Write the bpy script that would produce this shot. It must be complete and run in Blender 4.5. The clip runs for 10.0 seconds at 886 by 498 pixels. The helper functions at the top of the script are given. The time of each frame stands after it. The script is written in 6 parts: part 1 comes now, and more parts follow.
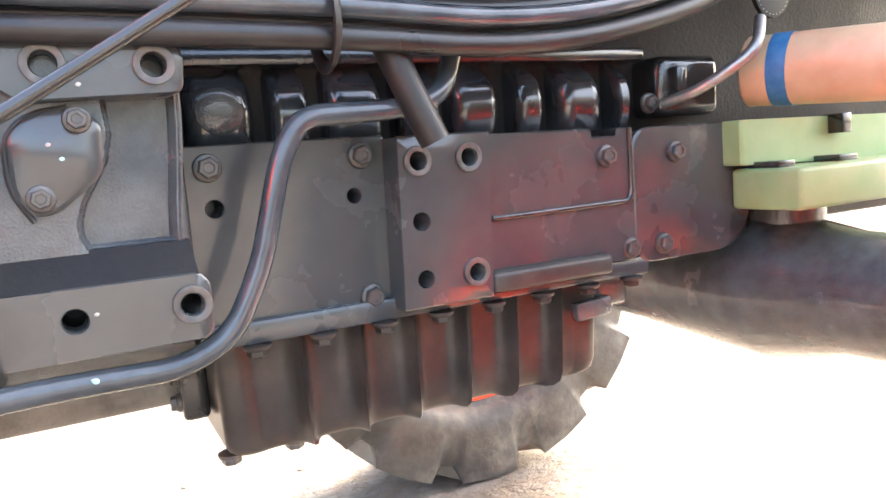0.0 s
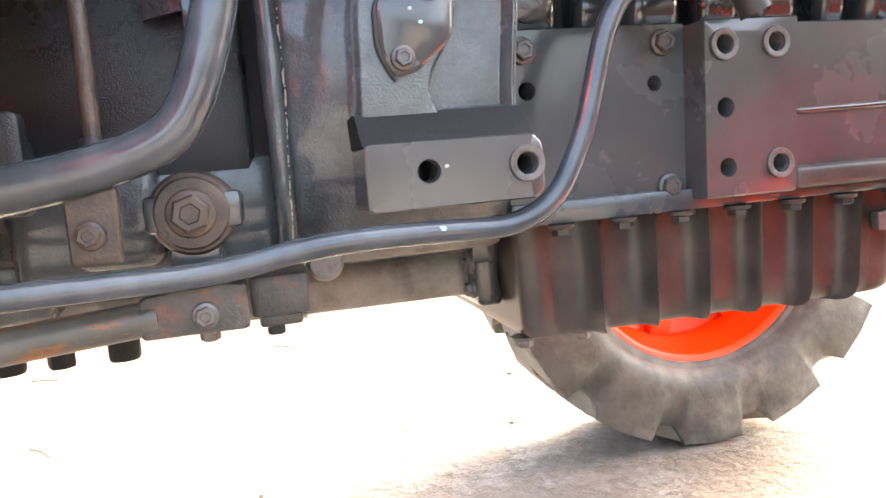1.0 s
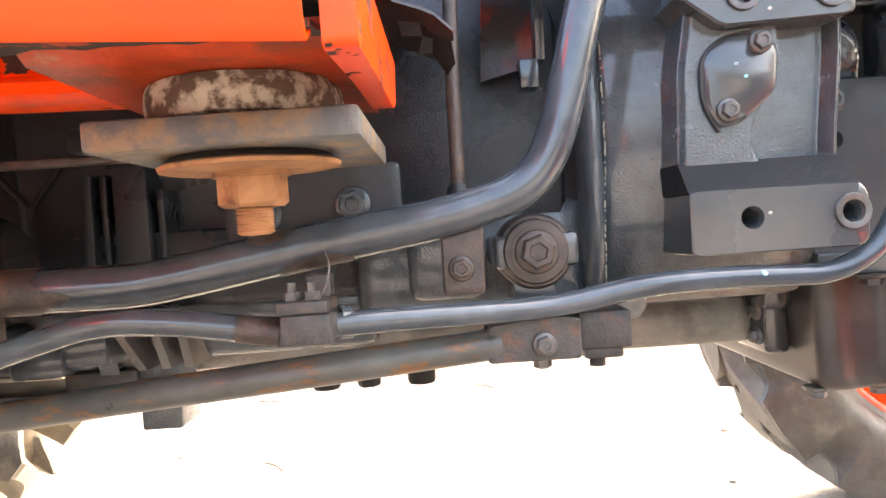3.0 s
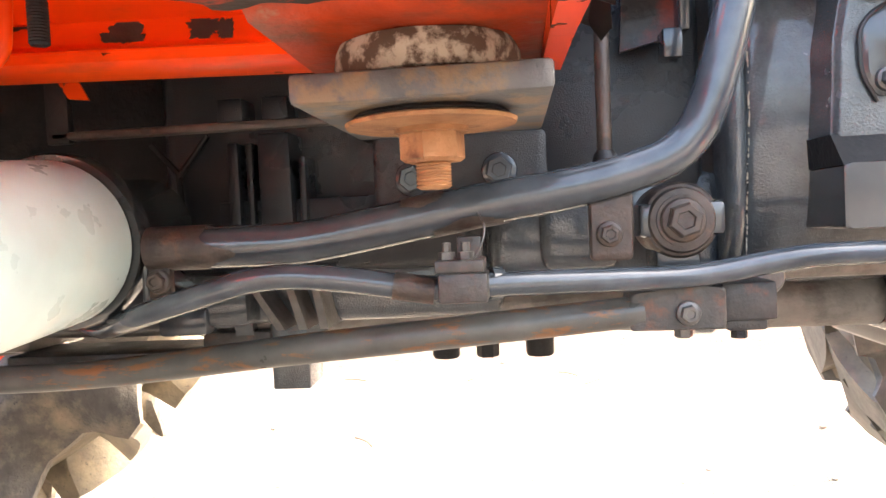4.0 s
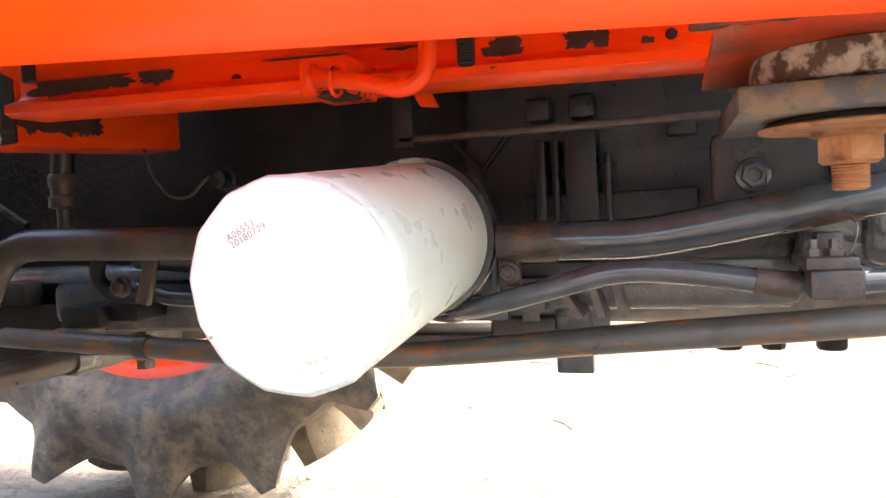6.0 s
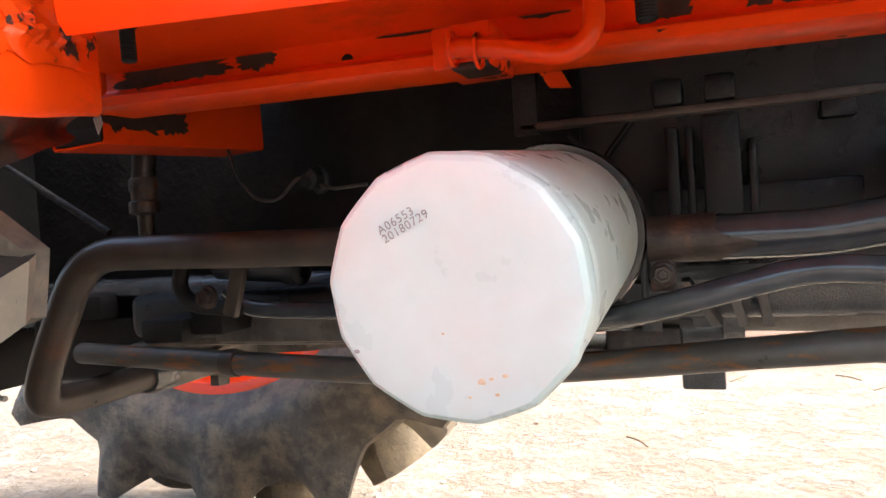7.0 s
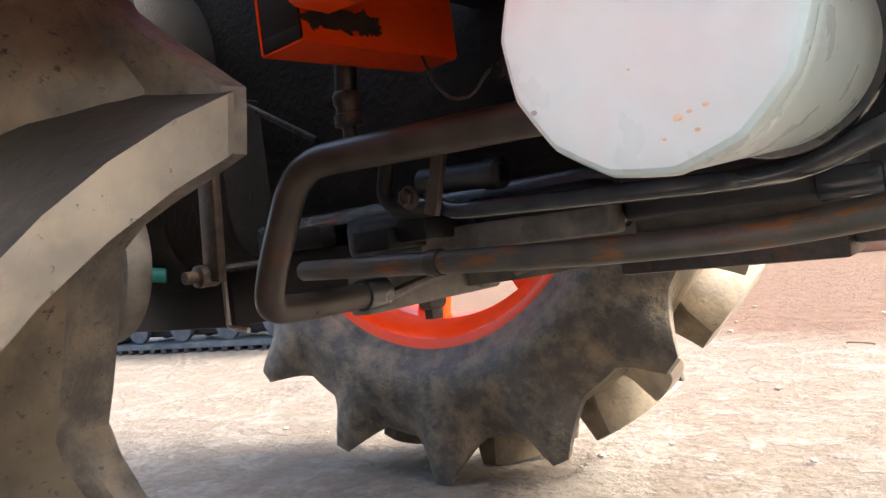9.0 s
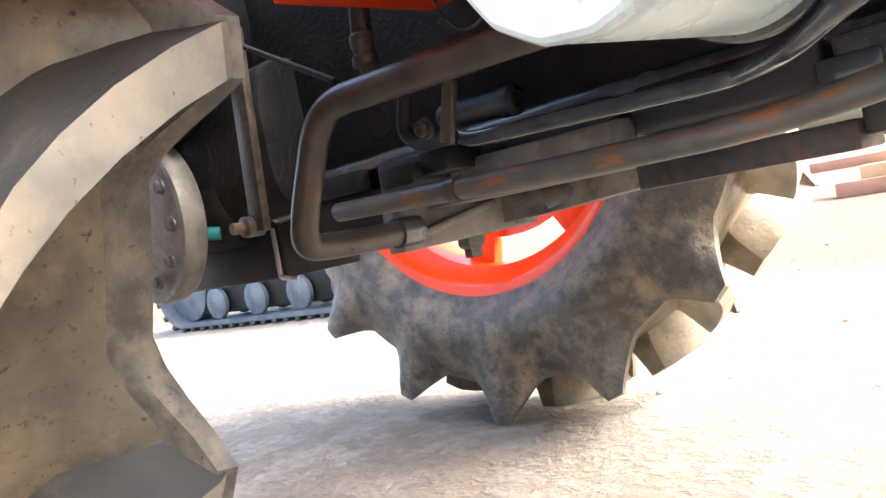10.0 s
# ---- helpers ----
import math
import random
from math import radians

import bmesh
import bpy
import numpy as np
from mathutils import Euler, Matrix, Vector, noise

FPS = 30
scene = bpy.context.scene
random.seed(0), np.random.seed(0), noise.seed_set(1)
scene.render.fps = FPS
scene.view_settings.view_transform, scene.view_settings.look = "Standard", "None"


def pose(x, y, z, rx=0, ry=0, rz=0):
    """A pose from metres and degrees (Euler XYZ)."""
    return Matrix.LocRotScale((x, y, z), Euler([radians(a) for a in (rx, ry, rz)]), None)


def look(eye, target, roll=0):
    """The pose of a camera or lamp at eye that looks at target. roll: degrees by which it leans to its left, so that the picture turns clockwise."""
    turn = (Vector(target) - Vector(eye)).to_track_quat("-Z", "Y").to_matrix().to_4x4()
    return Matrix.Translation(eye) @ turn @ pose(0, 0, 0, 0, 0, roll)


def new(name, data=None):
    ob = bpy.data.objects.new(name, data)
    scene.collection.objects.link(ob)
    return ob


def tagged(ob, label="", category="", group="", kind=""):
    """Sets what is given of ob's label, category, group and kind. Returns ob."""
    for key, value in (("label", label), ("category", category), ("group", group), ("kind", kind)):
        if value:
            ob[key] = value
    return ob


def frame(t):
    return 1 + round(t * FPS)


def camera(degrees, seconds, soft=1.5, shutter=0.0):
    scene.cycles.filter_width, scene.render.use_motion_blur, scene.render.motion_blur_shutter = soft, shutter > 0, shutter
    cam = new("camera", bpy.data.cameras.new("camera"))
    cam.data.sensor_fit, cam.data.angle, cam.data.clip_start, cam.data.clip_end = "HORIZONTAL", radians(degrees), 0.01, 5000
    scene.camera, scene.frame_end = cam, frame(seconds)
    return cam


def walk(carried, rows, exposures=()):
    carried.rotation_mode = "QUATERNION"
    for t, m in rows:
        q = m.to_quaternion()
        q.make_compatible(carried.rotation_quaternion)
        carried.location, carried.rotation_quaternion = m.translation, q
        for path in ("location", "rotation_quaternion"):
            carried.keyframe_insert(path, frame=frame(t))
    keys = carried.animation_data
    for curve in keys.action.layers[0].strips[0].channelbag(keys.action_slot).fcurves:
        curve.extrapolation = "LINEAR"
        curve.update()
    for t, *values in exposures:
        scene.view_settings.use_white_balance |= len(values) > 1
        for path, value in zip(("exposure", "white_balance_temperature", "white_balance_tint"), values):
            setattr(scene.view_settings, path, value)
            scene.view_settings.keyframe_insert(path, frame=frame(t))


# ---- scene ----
cam = camera(62.4, 10.0)
PATH = [
    (0, (-0.2015, -0.4291, 0.5385), (0.6932, 1.3435, 0.2990), -4.58),
    (0.5, (-0.2602, -0.4192, 0.4912), (0.3487, 1.4751, 0.2888), -6.12),
    (1, (-0.2898, -0.4149, 0.4766), (0.1720, 1.5192, 0.2626), -4.96),
    (1.5, (-0.3175, -0.4232, 0.4866), (-0.0064, 1.5478, 0.3512), -4.53),
    (2, (-0.3364, -0.4288, 0.4880), (-0.1443, 1.5598, 0.3961), -4.17),
    (3.3, (-0.3804, -0.4381, 0.4803), (-0.4262, 1.5607, 0.4294), -3.70),
    (3.5, (-0.3850, -0.4390, 0.4794), (-0.4635, 1.5586, 0.4206), -3.46),
    (4, (-0.4105, -0.4458, 0.4715), (-0.6087, 1.5430, 0.3981), -2.77),
    (4.5, (-0.4382, -0.4550, 0.4747), (-0.7778, 1.5149, 0.4090), -2.67),
    (5, (-0.4560, -0.4664, 0.4777), (-0.9104, 1.4800, 0.4063), -3.27),
    (5.5, (-0.4792, -0.4812, 0.4817), (-1.0349, 1.4387, 0.4083), -3.12),
    (6, (-0.5068, -0.4880, 0.4839), (-1.1118, 1.4156, 0.3839), -3.01),
    (6.2, (-0.5283, -0.4950, 0.4839), (-1.1554, 1.3993, 0.3484), -2.26),
    (7.3, (-0.5716, -0.4449, 0.4748), (-1.3347, 1.4037, 0.4583), -4.83),
    (7.5, (-0.5670, -0.4468, 0.4728), (-1.3785, 1.3811, 0.4752), -4.90),
    (8, (-0.5791, -0.4503, 0.4596), (-1.5320, 1.3078, 0.4912), -4.69),
    (8.5, (-0.5790, -0.4429, 0.4432), (-1.6713, 1.2321, 0.4788), -6.01),
    (9, (-0.5752, -0.4340, 0.4042), (-1.7988, 1.1479, 0.3885), -7.34),
    (9.5, (-0.5539, -0.4350, 0.3853), (-1.9297, 1.0149, 0.3142), -10.98),
    (10, (-0.5363, -0.4332, 0.3693), (-1.9101, 1.0183, 0.2939), -11.16),
]
walk(cam, [(t, look(eye, target, roll)) for t, eye, target, roll in PATH],
     exposures=[(0.0, 3.75, 6450, 9), (1.0, 3.8, 6600, 9), (4.5, 3.8, 6550, 9), (5.5, 3.55, 6500, 9), (6.2, 3.35, 6450, 9), (7.3, 2.5, 6400, 9), (8.0, 2.35, 6350, 9), (8.5, 2.1, 6350, 9), (9.0, 2.4, 6350, 9), (9.5, 3.2, 6200, 8), (10.0, 3.35, 6050, 8)])

# ---- world and sun: hazy bright daylight, the veiled sun ahead of the tractor ----
SUN_WAY = Vector((0.70, 0.34, 0.62)).normalized()      # towards the sun
sky_world = bpy.data.worlds.new("sky")
scene.world = sky_world
sky_world.use_nodes = True
wn = sky_world.node_tree
sky_tex = wn.nodes.new("ShaderNodeTexSky")
sky_tex.sky_type = "NISHITA"
sky_tex.sun_disc = False
sky_tex.sun_elevation = math.asin(SUN_WAY.z)
sky_tex.sun_rotation = math.atan2(SUN_WAY.x, SUN_WAY.y)
sky_tex.dust_density = 9.0
sky_tex.ozone_density = 0.1
sky_tex.air_density = 1.0
wn.links.new(sky_tex.outputs[0], wn.nodes["Background"].inputs[0])
wn.nodes["Background"].inputs[1].default_value = 0.15
sun_data = bpy.data.lights.new("sun", "SUN")
sun_data.energy = 0.62
sun_data.angle = radians(9)
sun_data.color = (1.0, 0.965, 0.91)
sun_ob = new("sun", sun_data)
sun_ob.matrix_world = look((2, 4, 6), (2 - SUN_WAY.x, 4 - SUN_WAY.y, 6 - SUN_WAY.z))


# ---- materials ----
def base_material(name):
    m = bpy.data.materials.new(name)
    m.use_nodes = True
    return m, m.node_tree, m.node_tree.nodes["Principled BSDF"]


def ramp_node(t, source, stops):
    r = t.nodes.new("ShaderNodeValToRGB")
    e = r.color_ramp.elements
    e[0].position, e[0].color = stops[0][0], (*stops[0][1], 1)
    e[1].position, e[1].color = stops[-1][0], (*stops[-1][1], 1)
    for p, c in stops[1:-1]:
        n = e.new(p)
        n.color = (*c, 1)
    t.links.new(source, r.inputs[0])
    return r.outputs[0]


def noise_node(t, coord, scale, detail=4.0, rough=0.55, stretch=None):
    n = t.nodes.new("ShaderNodeTexNoise")
    n.inputs["Scale"].default_value = scale
    n.inputs["Detail"].default_value = detail
    n.inputs["Roughness"].default_value = rough
    if stretch:
        mp = t.nodes.new("ShaderNodeMapping")
        mp.inputs["Scale"].default_value = stretch
        t.links.new(coord, mp.inputs[0])
        coord = mp.outputs[0]
    t.links.new(coord, n.inputs["Vector"])
    return n.outputs["Fac"]


def mix_node(t, fac, a, b):
    m = t.nodes.new("ShaderNodeMix")
    m.data_type = "RGBA"
    t.links.new(fac, m.inputs["Factor"])
    for s, v in (("A", a), ("B", b)):
        sock = m.inputs[6 if s == "A" else 7]
        if isinstance(v, tuple):
            sock.default_value = (*v, 1)
        else:
            t.links.new(v, sock)
    return m.outputs[2]


def bump_node(t, bsdf, height, strength, dist):
    b = t.nodes.new("ShaderNodeBump")
    b.inputs["Strength"].default_value = strength
    b.inputs["Distance"].default_value = dist
    t.links.new(height, b.inputs["Height"])
    t.links.new(b.outputs[0], bsdf.inputs["Normal"])


def surface(name, dark, light, rough=(0.4, 0.6), metal=0.0, scale=60, bump=0.25, bump_scale=400, bump_dist=0.0004,
            dust=None, dust_amount=(0.5, 0.7), rust=None, rust_amount=(0.62, 0.7), coat=0.0, dust_scale=14, rust_scale=35, spec=None, rust_stretch=None):
    """A painted, cast or worn surface: mottled colour, dust and rust in patches, fine relief."""
    m, t, b = base_material(name)
    co = t.nodes.new("ShaderNodeTexCoord").outputs["Object"]
    col = ramp_node(t, noise_node(t, co, scale, 6), [(0.3, dark), (0.7, light)])
    if dust:
        f = ramp_node(t, noise_node(t, co, dust_scale, 8, 0.65), [(dust_amount[0], (0, 0, 0)), (dust_amount[1], (1, 1, 1))])
        col = mix_node(t, f, col, dust)
    if rust:
        f = ramp_node(t, noise_node(t, co, rust_scale, 10, 0.7, rust_stretch), [(rust_amount[0], (0, 0, 0)), (rust_amount[1], (1, 1, 1))])
        col = mix_node(t, f, col, rust)
    t.links.new(col, b.inputs["Base Color"])
    r = ramp_node(t, noise_node(t, co, scale * 0.5, 5), [(0.3, (rough[0],) * 3), (0.7, (rough[1],) * 3)])
    t.links.new(r, b.inputs["Roughness"])
    b.inputs["Metallic"].default_value = metal
    if spec is not None:
        b.inputs["Specular IOR Level"].default_value = spec
    if coat:
        b.inputs["Coat Weight"].default_value = coat
        b.inputs["Coat Roughness"].default_value = 0.10
    if bump:
        bump_node(t, b, noise_node(t, co, bump_scale, 4), bump, bump_dist)
    return m


M = {}
M["black_paint"] = surface("black_paint", (0.012, 0.013, 0.014), (0.028, 0.029, 0.030), (0.12, 0.26), scale=30, bump=0.4, bump_scale=700, dust=(0.09, 0.08, 0.065), dust_amount=(0.58, 0.9), dust_scale=25, coat=0.8)
M["plate_paint"] = surface("plate_paint", (0.030, 0.036, 0.040), (0.052, 0.059, 0.063), (0.18, 0.32), scale=22, bump=0.15, bump_scale=1200, dust=(0.080, 0.078, 0.074), dust_amount=(0.30, 1.0), dust_scale=10, coat=0.6)
M["cast_paint"] = surface("cast_paint", (0.042, 0.050, 0.055), (0.080, 0.092, 0.099), (0.16, 0.30), scale=45, bump=0.9, bump_scale=650, bump_dist=0.0010, dust=(0.12, 0.110, 0.095), dust_amount=(0.55, 1.0), dust_scale=22, coat=0.9)
# Black paint, lowered further so that shade in the cavities is in its colour.
M["core_shade_paint"] = surface("core_shade_paint", (0.006, 0.006, 0.007), (0.016, 0.016, 0.016), (0.45, 0.7), scale=25, bump=0.6, bump_scale=300, bump_dist=0.0012, dust=(0.030, 0.027, 0.023), dust_amount=(0.55, 0.85), dust_scale=12, spec=0.3)
M["tube_paint"] = surface("tube_paint", (0.034, 0.042, 0.050), (0.072, 0.084, 0.096), (0.12, 0.24), scale=40, bump=0.25, bump_scale=500, rust=(0.075, 0.038, 0.022), rust_amount=(0.68, 0.74), rust_scale=22, coat=0.45)
M["rod_paint"] = surface("rod_paint", (0.068, 0.067, 0.060), (0.115, 0.112, 0.100), (0.26, 0.44), scale=50, bump=0.3, bump_scale=600, rust=(0.21, 0.095, 0.038), rust_amount=(0.54, 0.60), rust_scale=110, rust_stretch=(0.22, 1.0, 1.0))
M["loop_paint"] = surface("loop_paint", (0.038, 0.032, 0.028), (0.088, 0.070, 0.056), (0.26, 0.42), scale=30, bump=0.3, bump_scale=600, rust=(0.12, 0.055, 0.032), rust_amount=(0.56, 0.68), rust_scale=18)
M["pan_metal"] = surface("pan_metal", (0.030, 0.027, 0.025), (0.060, 0.052, 0.046), (0.28, 0.40), scale=28, bump=0.15, bump_scale=700, dust=(0.11, 0.090, 0.072), dust_amount=(0.50, 1.0), dust_scale=14, spec=0.4)
M["bolt_steel"] = surface("bolt_steel", (0.07, 0.068, 0.066), (0.15, 0.14, 0.13), (0.3, 0.5), metal=0.4, scale=150, bump=0.2, bump_scale=900)
M["bolt_brown"] = surface("bolt_brown", (0.030, 0.024, 0.021), (0.090, 0.067, 0.055), (0.30, 0.55), metal=0.2, scale=90, bump=0.7, bump_scale=420, bump_dist=0.0008, dust=(0.16, 0.085, 0.045), dust_amount=(0.58, 0.74), dust_scale=55)
M["bare_steel"] = surface("bare_steel", (0.30, 0.29, 0.27), (0.42, 0.40, 0.37), (0.3, 0.5), metal=0.8, scale=200, bump=0.2, bump_scale=900)
M["clamp_steel"] = surface("clamp_steel", (0.030, 0.030, 0.030), (0.075, 0.068, 0.062), (0.28, 0.5), metal=0.2, scale=90, bump=0.7, bump_scale=420, bump_dist=0.0008, dust=(0.12, 0.060, 0.040), dust_amount=(0.54, 0.66), dust_scale=60)
M["rust"] = surface("rust", (0.26, 0.115, 0.045), (0.43, 0.22, 0.10), (0.7, 0.9), scale=90, bump=0.8, bump_scale=700, bump_dist=0.0007, dust=(0.15, 0.065, 0.03), dust_amount=(0.52, 0.66), dust_scale=60)
M["mount_steel"] = surface("mount_steel", (0.065, 0.069, 0.075), (0.135, 0.135, 0.135), (0.4, 0.6), scale=60, bump=0.7, bump_scale=300, bump_dist=0.0008, dust=(0.20, 0.14, 0.085), dust_amount=(0.47, 0.58), dust_scale=55)
M["dirty_rubber"] = surface("dirty_rubber", (0.36, 0.32, 0.25), (0.50, 0.455, 0.37), (0.6, 0.85), scale=50, bump=0.6, bump_scale=300, dust=(0.085, 0.055, 0.036), dust_amount=(0.43, 0.54), dust_scale=105)
M["rubber"] = surface("rubber", (0.012, 0.012, 0.012), (0.024, 0.023, 0.022), (0.4, 0.6), scale=60, bump=0.2, bump_scale=500)
M["hose"] = surface("hose", (0.014, 0.014, 0.015), (0.030, 0.029, 0.028), (0.25, 0.4), scale=40, bump=0.15, bump_scale=600, dust=(0.09, 0.075, 0.06), dust_amount=(0.58, 0.85))
M["tyre"] = surface("tyre", (0.058, 0.054, 0.049), (0.135, 0.122, 0.106), (0.38, 0.62), scale=34, bump=0.9, bump_scale=90, bump_dist=0.003, dust=(0.27, 0.215, 0.15), dust_amount=(0.46, 0.74), dust_scale=17, rust=(0.045, 0.040, 0.035), rust_amount=(0.60, 0.66), rust_scale=190)
# Darker rubber for upper flanks; the fender's shade is put into its colour.
M["shaded_rubber"] = surface("shaded_rubber", (0.026, 0.025, 0.024), (0.055, 0.052, 0.047), (0.42, 0.62), scale=30, bump=0.4, bump_scale=100, bump_dist=0.002, dust=(0.13, 0.115, 0.095), dust_amount=(0.58, 0.80), dust_scale=15)
M["front_tyre"] = surface("front_tyre", (0.060, 0.059, 0.055), (0.120, 0.116, 0.106), (0.36, 0.58), scale=30, bump=0.5, bump_scale=90, bump_dist=0.002, dust=(0.22, 0.20, 0.165), dust_amount=(0.50, 0.82), dust_scale=15)
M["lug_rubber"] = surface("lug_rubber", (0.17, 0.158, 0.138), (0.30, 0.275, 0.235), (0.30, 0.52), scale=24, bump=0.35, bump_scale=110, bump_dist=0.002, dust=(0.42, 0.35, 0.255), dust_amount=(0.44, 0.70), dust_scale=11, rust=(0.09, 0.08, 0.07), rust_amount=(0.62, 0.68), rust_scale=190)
M["pale_cast"] = surface("pale_cast", (0.13, 0.12, 0.105), (0.25, 0.235, 0.21), (0.35, 0.55), scale=36, bump=0.6, bump_scale=350, bump_dist=0.001, dust=(0.085, 0.075, 0.065), dust_amount=(0.50, 0.68), dust_scale=24)
M["torn_metal"] = surface("torn_metal", (0.30, 0.27, 0.23), (0.55, 0.50, 0.43), (0.4, 0.7), metal=0.3, scale=120, bump=0.6, bump_scale=300, dust=(0.22, 0.09, 0.04), dust_amount=(0.45, 0.6), dust_scale=50)
# Grime taken down to near-black: shade of the deep recess is in the colour.
M["grime_shade_black"] = surface("grime_shade_black", (0.006, 0.006, 0.0065), (0.016, 0.015, 0.0145), (0.5, 0.75), scale=18, bump=0.8, bump_scale=120, bump_dist=0.003, dust=(0.032, 0.028, 0.024), dust_amount=(0.50, 0.78), dust_scale=9, spec=0.22)
# Orange darkened by grease and by shade put into the colour.
M["grimy_shaded_orange"] = surface("grimy_shaded_orange", (0.07, 0.008, 0.004), (0.21, 0.020, 0.006), (0.22, 0.45), scale=28, bump=0.5, bump_scale=90, bump_dist=0.002, dust=(0.022, 0.016, 0.013), dust_amount=(0.42, 0.55), dust_scale=22, rust=(0.10, 0.075, 0.055), rust_amount=(0.66, 0.72), rust_scale=30, spec=0.35)
M["jacket_black"] = surface("jacket_black", (0.020, 0.023, 0.027), (0.040, 0.045, 0.050), (0.10, 0.20), scale=30, bump=0.25, bump_scale=500, coat=1.0)
M["sealant"] = surface("sealant", (0.22, 0.19, 0.14), (0.40, 0.36, 0.28), (0.4, 0.6), scale=400, bump=0)
M["tread_mud"] = surface("tread_mud", (0.075, 0.065, 0.050), (0.165, 0.138, 0.100), (0.32, 0.55), scale=26, bump=0.35, bump_scale=90, bump_dist=0.003, dust=(0.29, 0.225, 0.145), dust_amount=(0.48, 0.72), dust_scale=12, rust=(0.05, 0.042, 0.034), rust_amount=(0.59, 0.65), rust_scale=190)
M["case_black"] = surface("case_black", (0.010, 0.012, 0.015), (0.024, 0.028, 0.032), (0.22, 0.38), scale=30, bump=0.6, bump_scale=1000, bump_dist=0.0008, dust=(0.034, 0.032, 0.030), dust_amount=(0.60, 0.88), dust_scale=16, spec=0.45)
M["pad_orange"] = surface("pad_orange", (0.30, 0.032, 0.010), (0.60, 0.060, 0.008), (0.4, 0.6), scale=35, bump=0.6, bump_scale=200, bump_dist=0.001, dust=(0.20, 0.050, 0.022), dust_amount=(0.44, 0.62), dust_scale=30, rust=(0.34, 0.17, 0.10), rust_amount=(0.62, 0.72), rust_scale=40)
# Rust-brown made nearly black, to paint the shade of the skirt's gap.
M["gap_shade_rust"] = surface("gap_shade_rust", (0.016, 0.011, 0.009), (0.050, 0.028, 0.019), (0.6, 0.85), scale=70, bump=0.8, bump_scale=250, bump_dist=0.001, dust=(0.42, 0.045, 0.008), dust_amount=(0.55, 0.60), dust_scale=40)
# Near-black for solid fills that paint the shade inside openings.
M["hole_shade"] = surface("hole_shade", (0.008, 0.008, 0.008), (0.014, 0.013, 0.012), (0.5, 0.7), scale=80, bump=0)
M["green_paint"] = surface("green_paint", (0.24, 0.37, 0.16), (0.33, 0.45, 0.23), (0.30, 0.45), scale=20, bump=0.2, bump_scale=500, dust=(0.42, 0.46, 0.32), dust_amount=(0.5, 0.9))
M["tan_filter"] = surface("tan_filter", (0.50, 0.33, 0.20), (0.60, 0.42, 0.27), (0.35, 0.5), scale=40, bump=0.1)
M["blue_band"] = surface("blue_band", (0.02, 0.12, 0.30), (0.05, 0.20, 0.40), (0.4, 0.6), scale=120, bump=0.2)
M["paint_fleck"] = surface("paint_fleck", (0.25, 0.50, 0.50), (0.40, 0.62, 0.60), (0.5, 0.6), scale=200, bump=0)
M["white_fleck"] = surface("white_fleck", (0.34, 0.34, 0.31), (0.5, 0.5, 0.46), (0.5, 0.6), scale=200, bump=0)
M["ink"] = surface("ink", (0.20, 0.20, 0.21), (0.36, 0.36, 0.36), (0.5, 0.6), scale=300, bump=0)
M["stain"] = surface("stain", (0.55, 0.40, 0.24), (0.68, 0.55, 0.38), (0.5, 0.7), scale=300, bump=0)
M["track_steel"] = surface("track_steel", (0.06, 0.078, 0.10), (0.13, 0.16, 0.195), (0.4, 0.6), metal=0.3, scale=10, bump=0.4, bump_scale=60, bump_dist=0.004, dust=(0.22, 0.20, 0.17), dust_amount=(0.55, 0.8), dust_scale=5)
M["track_rubber"] = surface("track_rubber", (0.02, 0.02, 0.022), (0.05, 0.05, 0.05), (0.6, 0.8), scale=10, bump=0.3, bump_scale=60)
M["chip_primer"] = surface("chip_primer", (0.022, 0.013, 0.010), (0.060, 0.034, 0.024), (0.55, 0.8), scale=80, bump=0.6, bump_scale=300, bump_dist=0.0008)
M["timber"] = surface("timber", (0.42, 0.27, 0.13), (0.60, 0.42, 0.22), (0.6, 0.8), scale=6, bump=0.4, bump_scale=40, bump_dist=0.003)
M["red_timber"] = surface("red_timber", (0.30, 0.14, 0.08), (0.42, 0.24, 0.16), (0.6, 0.8), scale=6, bump=0.4, bump_scale=40, bump_dist=0.003)
M["clay"] = surface("clay", (0.24, 0.11, 0.065), (0.34, 0.18, 0.11), (0.8, 0.9), scale=12, bump=0.6, bump_scale=50, bump_dist=0.01)
M["pebble"] = surface("pebble", (0.28, 0.25, 0.21), (0.42, 0.38, 0.32), (0.7, 0.9), scale=60, bump=0.4, bump_scale=200)
M["twig"] = surface("twig", (0.10, 0.075, 0.05), (0.2, 0.16, 0.11), (0.8, 0.9), scale=100, bump=0.4, bump_scale=300)
M["teal_tag"] = surface("teal_tag", (0.01, 0.18, 0.17), (0.03, 0.28, 0.26), (0.4, 0.6), scale=80, bump=0)


